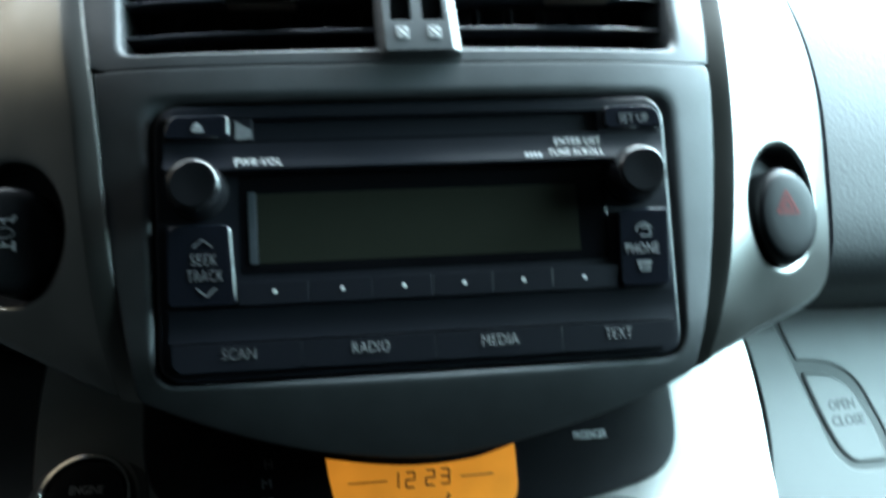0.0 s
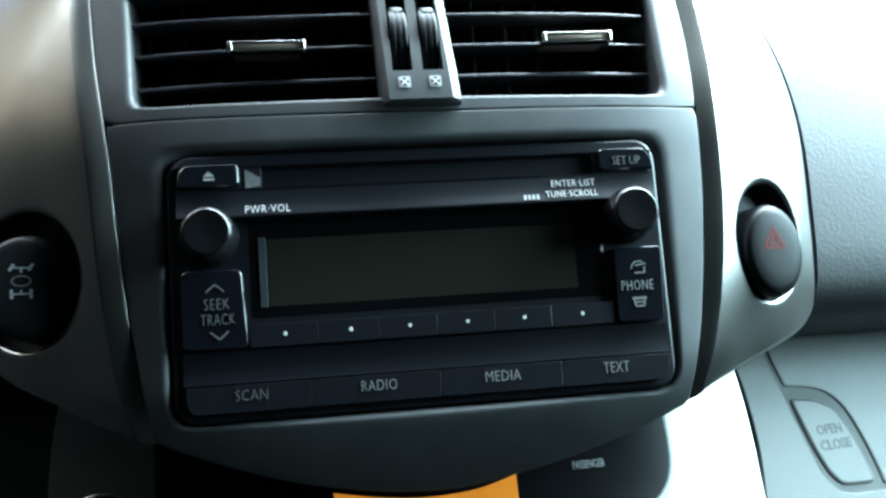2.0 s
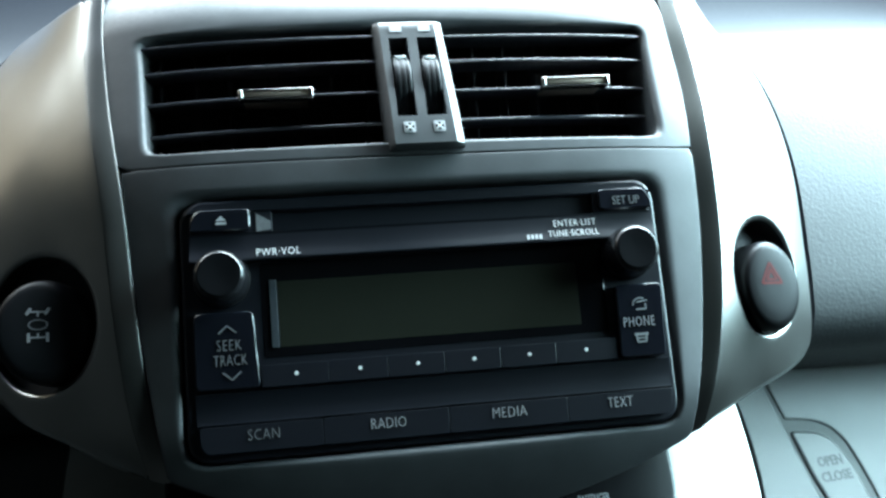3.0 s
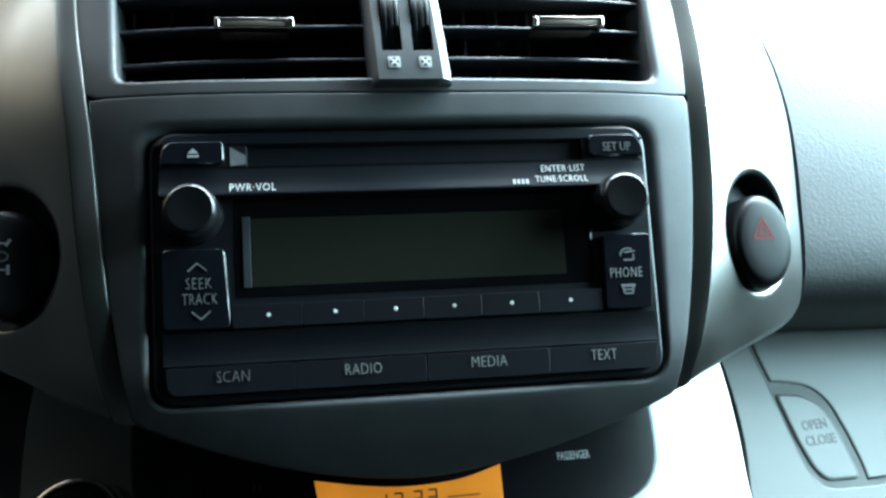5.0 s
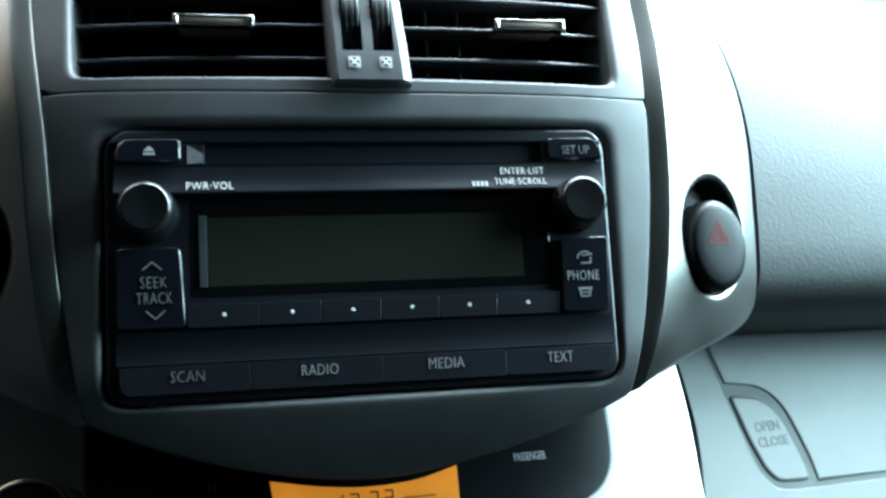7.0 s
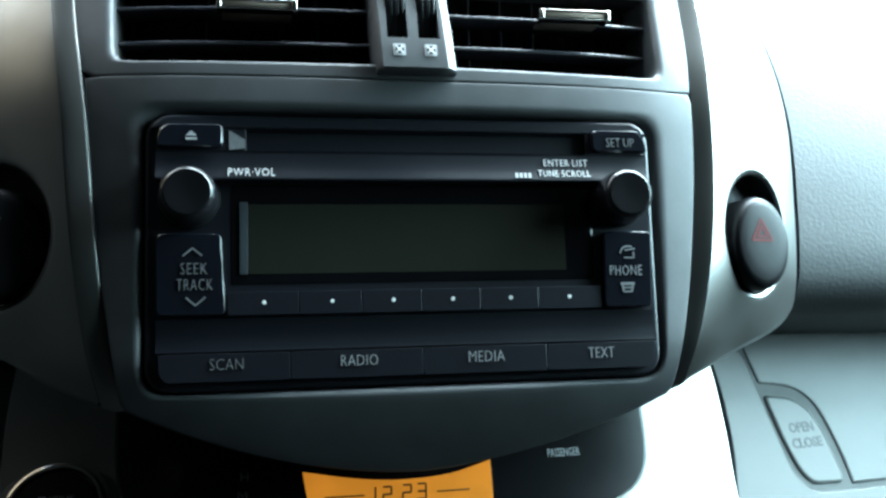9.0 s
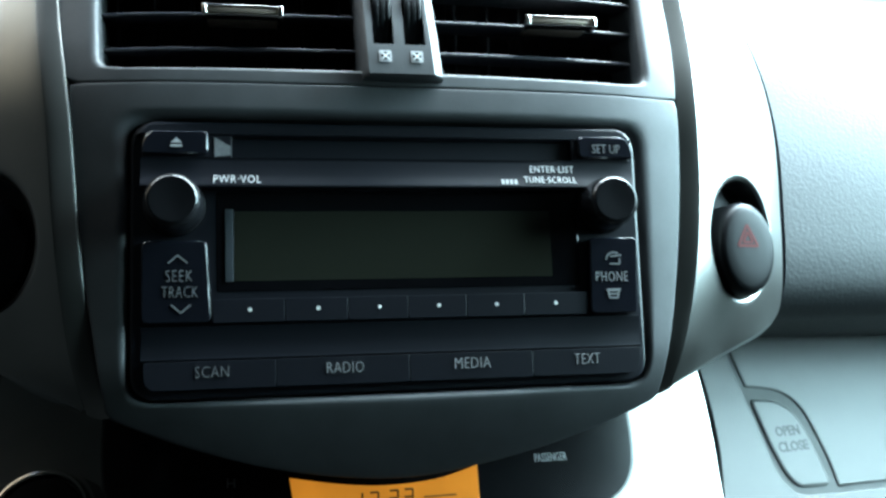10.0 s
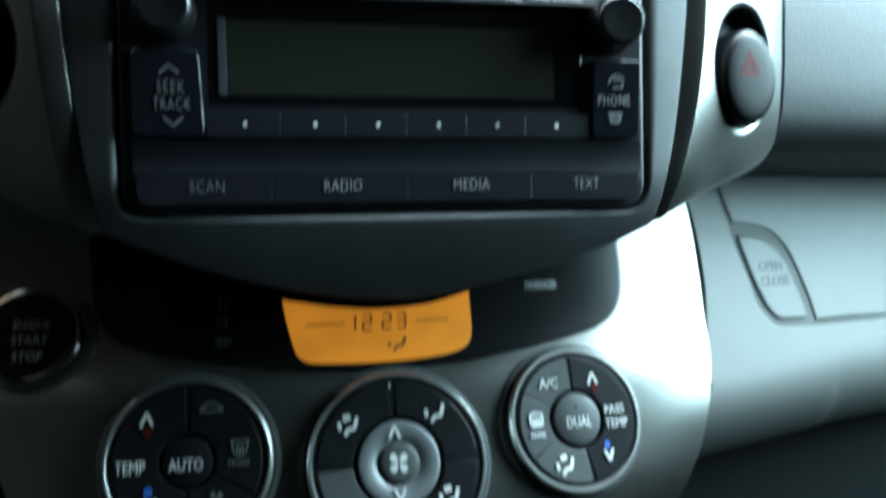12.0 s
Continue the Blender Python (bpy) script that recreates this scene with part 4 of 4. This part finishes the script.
def climate_dial(name, x, z, r, label, sub):
    m = seat_frame(G, x, z)
    ob = thing(name, label, "climate dial", m=m, group="climate dials")
    k = r / 0.033
    part("recess", lathe([(r + 0.0036, 0.0006), (r + 0.0034, -0.0004), (r + 0.0018, -0.0008), (r + 0.0006, 0.0008)], n=80, caps=False), FASCIA, ob)
    part("ring", lathe([(r + 0.0008, 0.002), (r + 0.0007, -0.0030), (r + 0.0003, -0.0044), (r - 0.0003, -0.0050), (r - 0.0011, -0.0050), (r - 0.0017, -0.0043), (r - 0.0019, -0.0010)], n=96, caps=False), SATIN, ob, "satin silver ring")
    part("face", lathe([(r - 0.0018, -0.0004), (r - 0.0020, -0.0034), (r - 0.0028, -0.0042), (r * 0.75, -0.0046), (sub + 0.0012, -0.0040), (sub + 0.0006, -0.0024), (0.0, -0.0024)], n=96), DIAL, ob)
    return ob


def dial_face(sub, r):
    def skin(x, z):
        d = math.hypot(x, z)
        return float(np.interp(d, (sub + 0.0012, r * 0.75, r - 0.0034), (-0.0040, -0.0046, -0.0042)))
    return skin


def sector(r0, r1, a0, a1, n=18):
    ang = np.radians(np.linspace(a0, a1, n)).tolist()
    return [(r1 * math.cos(a), r1 * math.sin(a)) for a in ang] + [(r0 * math.cos(a), r0 * math.sin(a)) for a in reversed(ang)]


def keys(ob, r0, r1, spans, skin):
    """Raised keys round a dial: (from, to, material)."""
    for a0, a1, mat in spans:
        bm = plate(sector(r0, r1, a0 + 0.8, a1 - 0.8), skin, 0.0007, 0.0004, 0.0006)
        part("key", bm, mat, ob)


def dials():
    # fan dial
    r, sub = 0.0374, 0.0174
    ob = climate_dial("fan_dial", -0.0128, -0.1377, r, "round charcoal fan dial with a silver hub and ring", sub)
    base = dial_face(sub, r)
    # the lower-left key is grey: a sheen put into its colour
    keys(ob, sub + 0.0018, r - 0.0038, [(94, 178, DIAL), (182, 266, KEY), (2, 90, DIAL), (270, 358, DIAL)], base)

    def skin(x, z):
        return base(x, z) - 0.0008
    hub = part("hub", lathe([(sub, 0.0), (sub, -0.0046), (sub - 0.0005, -0.0054), (sub - 0.0014, -0.0057), (0.0120, -0.0050), (0.0096, -0.0044), (0.0090, -0.0040), (0.0, -0.0040)], n=96), HUB, ob, "dished satin grey hub")
    cap = part("centre_button", lathe([(0.0088, -0.003), (0.0087, -0.0046), (0.0082, -0.0052), (0.0066, -0.0056), (0.0040, -0.0058), (0.0, -0.0058)], n=72), KEY, ob, "flat grey button")
    part("fan_mark", decal(fan_mark(-0.0004, 0.0, 0.0040), flat_y(-0.0058), 0.0003, 0.0006), WHITE, cap)
    h = flat_y(-0.0053)
    part("chevron_up", decal(chevron(-0.0012, 0.0127, 0.0023), h, 0.0003, 0.0006), WHITE, hub)
    part("chevron_down", decal(chevron(-0.0004, -0.0127, 0.0023, False), h, 0.0003, 0.0006), WHITE, hub)
    part("airflow_mark", decal(seat_mark(-0.0206, 0.0168, screen=True), skin), WHITE, ob)
    part("airflow_mark", decal(seat_mark(0.0162, 0.0198), skin), WHITE, ob)
    part("airflow_mark", decal(seat_mark(0.0196, -0.0150, screen=True), skin), WHITE, ob)
    part("index_mark", decal([bar(-0.0018, 0.0308, -0.0018, 0.0330, 0.0006)], skin), WHITE, ob)
    # passenger dial
    r, sub = 0.0311, 0.0117
    ob = climate_dial("passenger_dial", 0.0682, -0.1265, r, "round passenger temperature dial, window light put into its grey keys, with a silver ring", sub)
    base = dial_face(sub, r)
    # left keys and cap in paler grey, which paints in the window's light
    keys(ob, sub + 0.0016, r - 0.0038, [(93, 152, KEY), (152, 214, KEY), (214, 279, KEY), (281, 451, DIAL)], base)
    cap = part("centre_button", lathe([(sub, 0.0), (sub - 0.0002, -0.0042), (sub - 0.0008, -0.0052), (sub - 0.0030, -0.0060), (0.0050, -0.0065), (0.0, -0.0067)], n=80), KEY, ob, "domed button, window light put into its grey")
    part("lettering", words("DUAL", 0.0, -0.0012, 0.0118, 0.0044, lambda x, z: -0.0067 + 12 * (x * x + z * z)), WHITE, cap)
    part("lamp_dot", lathe([(0.0009, 0.001), (0.0009, -0.0002), (0.0, -0.0002)], (-0.0008, 0.0052), 12, -0.0064), CAVITY, cap)
    part("lettering", words("A/C", -0.0118, 0.0166, 0.0090, 0.0042, skin_of(base)), WHITE, ob)
    part("chevron_up", decal(chevron(0.0098, 0.0172, 0.0022), skin_of(base)), WHITE, ob)
    part("warm_dot", decal([ellipse(0.0102, 0.0128, 0.0014, 0.0016, 16)], skin_of(base)), RED, ob, "red warmer dot")
    part("lettering", words("PASS", 0.0186, 0.0030, 0.0092, 0.0037, skin_of(base)), WHITE, ob)
    part("lettering", words("TEMP", 0.0188, -0.0030, 0.0108, 0.0039, skin_of(base)), WHITE, ob)
    part("cool_dot", decal([ellipse(0.0126, -0.0122, 0.0014, 0.0016, 16)], skin_of(base)), BLUE, ob, "blue cooler dot")
    part("chevron_down", decal(chevron(0.0130, -0.0166, 0.0021, False), skin_of(base)), WHITE, ob)
    box = rounded([(-0.0226, -0.0012), (-0.0168, -0.0012), (-0.0168, 0.0040), (-0.0226, 0.0040)], 0.001, 3)
    part("demist_mark", decal(strokes(box, 0.0008, True) + [bar(-0.0197 + d, -0.0018, -0.0197 + d, 0.0022, 0.0008) for d in (-0.0014, 0.0, 0.0014)], skin_of(base)), WHITE, ob)
    part("lettering", words("REAR", -0.0196, -0.0052, 0.0072, 0.0022, skin_of(base)), WHITE, ob)
    part("airflow_mark", decal(seat_mark(-0.0092, -0.0190, screen=True), skin_of(base)), WHITE, ob)
    # driver dial
    r, sub = 0.0331, 0.0099
    ob = climate_dial("driver_dial", -0.0966, -0.1320, r, "round black driver temperature dial with a silver ring", sub)
    base = dial_face(sub, r)
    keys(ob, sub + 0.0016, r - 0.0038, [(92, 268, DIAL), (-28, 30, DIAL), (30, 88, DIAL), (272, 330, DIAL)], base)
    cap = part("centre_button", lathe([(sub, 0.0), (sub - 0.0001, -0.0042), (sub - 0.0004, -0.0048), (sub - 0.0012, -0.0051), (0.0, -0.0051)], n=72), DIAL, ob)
    part("lettering", words("AUTO", -0.0006, -0.0012, 0.0134, 0.0046, flat_y(-0.0051)), WHITE, cap)
    part("lettering", words("TEMP", -0.0222, -0.0014, 0.0116, 0.0046, skin_of(base)), WHITE, ob)
    part("chevron_up", decal(chevron(-0.0162, 0.0172, 0.0024), skin_of(base)), WHITE, ob)
    part("warm_dot", decal([ellipse(-0.0157, 0.0122, 0.0017, 0.0020, 16)], skin_of(base)), RED, ob, "red warmer dot")
    part("cool_dot", decal([ellipse(-0.0150, -0.0112, 0.0017, 0.0020, 16)], skin_of(base)), BLUE, ob, "blue cooler dot")
    part("chevron_down", decal(chevron(-0.0140, -0.0165, 0.0022, False), skin_of(base)), WHITE, ob)
    car = strokes(spline([(0.0048, 0.0203), (0.0062, 0.0212), (0.0076, 0.0226), (0.0106, 0.0226), (0.0122, 0.0212), (0.0136, 0.0205), (0.0128, 0.0198), (0.0056, 0.0196)], 2, True), 0.0007, True)
    part("recirculation_mark", decal(car, skin_of(base)), DIM, ob)
    part("demist_mark", decal(demist_mark(0.0205, 0.0046, 0.0034), skin_of(base)), DIM, ob)
    part("lettering", words("FRONT", 0.0204, -0.0014, 0.0086, 0.0022, skin_of(base)), DIM, ob)
    part("fan_mark", decal(fan_mark(0.0113, -0.0150, 0.0026), skin_of(base)), DIM, ob)


def skin_of(base):
    return lambda x, z: base(x, z) - 0.0008


def start_button():
    x, z = -0.1598, -0.0834
    ob = thing("start_button", "round black engine start button with a chrome ring", "push button", m=seat_frame(G, x, z))
    part("recess", lathe([(0.0275, 0.0006), (0.0270, -0.0006), (0.0240, -0.0012), (0.0225, 0.001)], n=80, caps=False), FASCIA, ob)
    part("ring", lathe([(0.0222, 0.002), (0.0220, -0.0036), (0.0213, -0.0050), (0.0202, -0.0052), (0.0192, -0.0040), (0.0190, 0.0)], n=80, caps=False), CHROME, ob, "chrome ring")
    cap = part("cap", lathe([(0.0186, 0.0), (0.0185, -0.0030), (0.0178, -0.0040), (0.0120, -0.0044), (0.0, -0.0045)], n=80), GLOSS, ob)
    s = flat_y(-0.0045)
    for text, dz, w in (("ENGINE", 0.0052, 0.0150), ("START", -0.0016, 0.0150), ("STOP", -0.0086, 0.0124)):
        part("lettering", words(text, 0.001, dz, w, 0.0036, s), DIM, cap)


# ---- glove box ----
def glove_box():
    ob = thing("glove_box", "closed smooth grey plastic glove box with a pull handle", "glove box", (0.22, GB(0.2270, -0.1528), -0.15))
    seam = [(seam_x(z) + 0.0008, z) for z in np.linspace(-0.012, -0.116, 30).tolist()]
    foot = spline([(0.1508, -0.1586), (0.1615, -0.1579), (0.1895, -0.1547), (0.2272, -0.1503), (0.2546, -0.1473), (0.4113, -0.1426), (0.6774, -0.1405)], 5)
    foot = [(x, z + 0.038) for x, z in foot]
    rest = [(0.6774, -0.0959), (0.2594, -0.0953), (0.2240, -0.0958)] + spline([(0.2050, -0.0957), (0.1976, -0.0941), (0.1931, -0.0900), (0.1888, -0.0838), (0.1857, -0.0699), (0.1795, -0.0427), (0.1757, -0.0264), (0.1718, -0.0116)], 4)
    part("surround", plate(seam + foot + rest, GB, 0.0, 0.0008, 0.022), GLOVE, ob)
    bm = bmesh.new()
    loops = []
    start, r = -0.337, 0.034
    loops.append([bm.verts.new((x, GB(x, z + 0.005) - 0.0002, z + 0.005)) for x, z in foot])
    for t in np.linspace(start, 1.9, 14).tolist():
        loops.append([bm.verts.new((x - 0.5 * r * (math.sin(t) - math.sin(start)) * (1 - min((x - 0.1455) / 0.1, 1)), GB(x, z) - 0.0002 + r * (math.cos(start) - math.cos(t)), z - r * (math.sin(t) - math.sin(start)))) for x, z in foot])
    for a, b in zip(loops, loops[1:]):
        for i in range(len(a) - 1):
            bm.faces.new((a[i], a[i + 1], b[i + 1], b[i]))
    part("lower_edge", bm, GLOVE, ob)
    part("lid", plate([(0.1746, -0.0054), (0.1781, -0.0261), (0.1817, -0.0406)] + spline([(0.1830, -0.0413), (0.2020, -0.0443), (0.2127, -0.0525), (0.2180, -0.0653), (0.2219, -0.0802), (0.2236, -0.0919), (0.2246, -0.0935)], 4)
                      + [(0.2594, -0.0931), (0.6774, -0.0937), (0.6774, 0.0314), (0.1963, 0.0314)], GB, 0.0, 0.0016, 0.006), GLOVE, ob)
    pull = part("handle", plate(rounded([(0.1825, -0.0466), (0.1877, -0.0697), (0.1929, -0.0848), (0.1992, -0.0919), (0.2201, -0.0922), (0.2179, -0.0805), (0.2137, -0.0641), (0.2080, -0.0537), (0.1989, -0.0482)], 0.004, 4),
                                GB, 0.0004, 0.0018, 0.006), GLOVE, ob, "grey pull handle")
    part("lettering", words("OPEN", 0.2010, -0.0638, 0.0158, 0.0058, GB, turn=1.5, proud=0.0001, hollow=0.0013), EMBOSS, pull, "moulded letters")
    part("lettering", words("CLOSE", 0.2023, -0.0715, 0.0194, 0.0058, GB, turn=1.5, proud=0.0001, hollow=0.0013), EMBOSS, pull, "moulded letters")
    back = [(0.166, 0.03), (0.166, -0.085), (0.20, -0.1005), (0.68, -0.1005), (0.68, 0.03)]
    part("cavity", plate(back, lambda x, z: GB(x, z) + 0.0010, 0.0, 0.0005, 0.002), GROOVE, ob)


dashboard()
knee_panels()
shell()
fascia()
side_trim(RIGHT_INNER, RIGHT_OUTER, ellipse(0.1440, 0.0280, 0.0206, 0.0264, 64), (0.1442, 0.045), 0.0022, 0.0044, 0.0032, 0.0075, 0.0018, [(0.0, 1.0), (0.30, 0.70), (0.60, 0.40), (0.85, 0.15), (1.0, 0.03)], "silver-painted side trim round the hazard switch", "silver side trims")
side_trim(LEFT_INNER, LEFT_OUTER, ellipse(-0.1757, 0.0288, 0.0250, 0.0280, 64), (-0.1725, 0.045), 0.0022, 0.0034, 0.0007, 0.0083, 0.0022, [(0.0, 1.0), (0.055, 0.868), (0.14, 0.76), (0.50, 0.40), (0.85, 0.09), (1.0, 0.02)], "silver-painted side trim round the drive lock switch", "silver side trims")
hazard_switch()
drive_switch()
air_vent(-0.1345, -0.0250, (0.1470, 0.1350, 0.1208, 0.1063, 0.0935), (-0.0892, -0.0594), 0.1190, "driver-side centre air vent with black slats and chrome-rimmed tab")
air_vent(-0.0040, 0.1020, (0.1461, 0.1343, 0.1204, 0.1066, 0.0935), (0.0442, 0.0735), 0.1205, "passenger-side centre air vent with black slats and chrome-rimmed tab")
vent_divider()
radio()
climate_panel()
dials()
start_button()
glove_box()
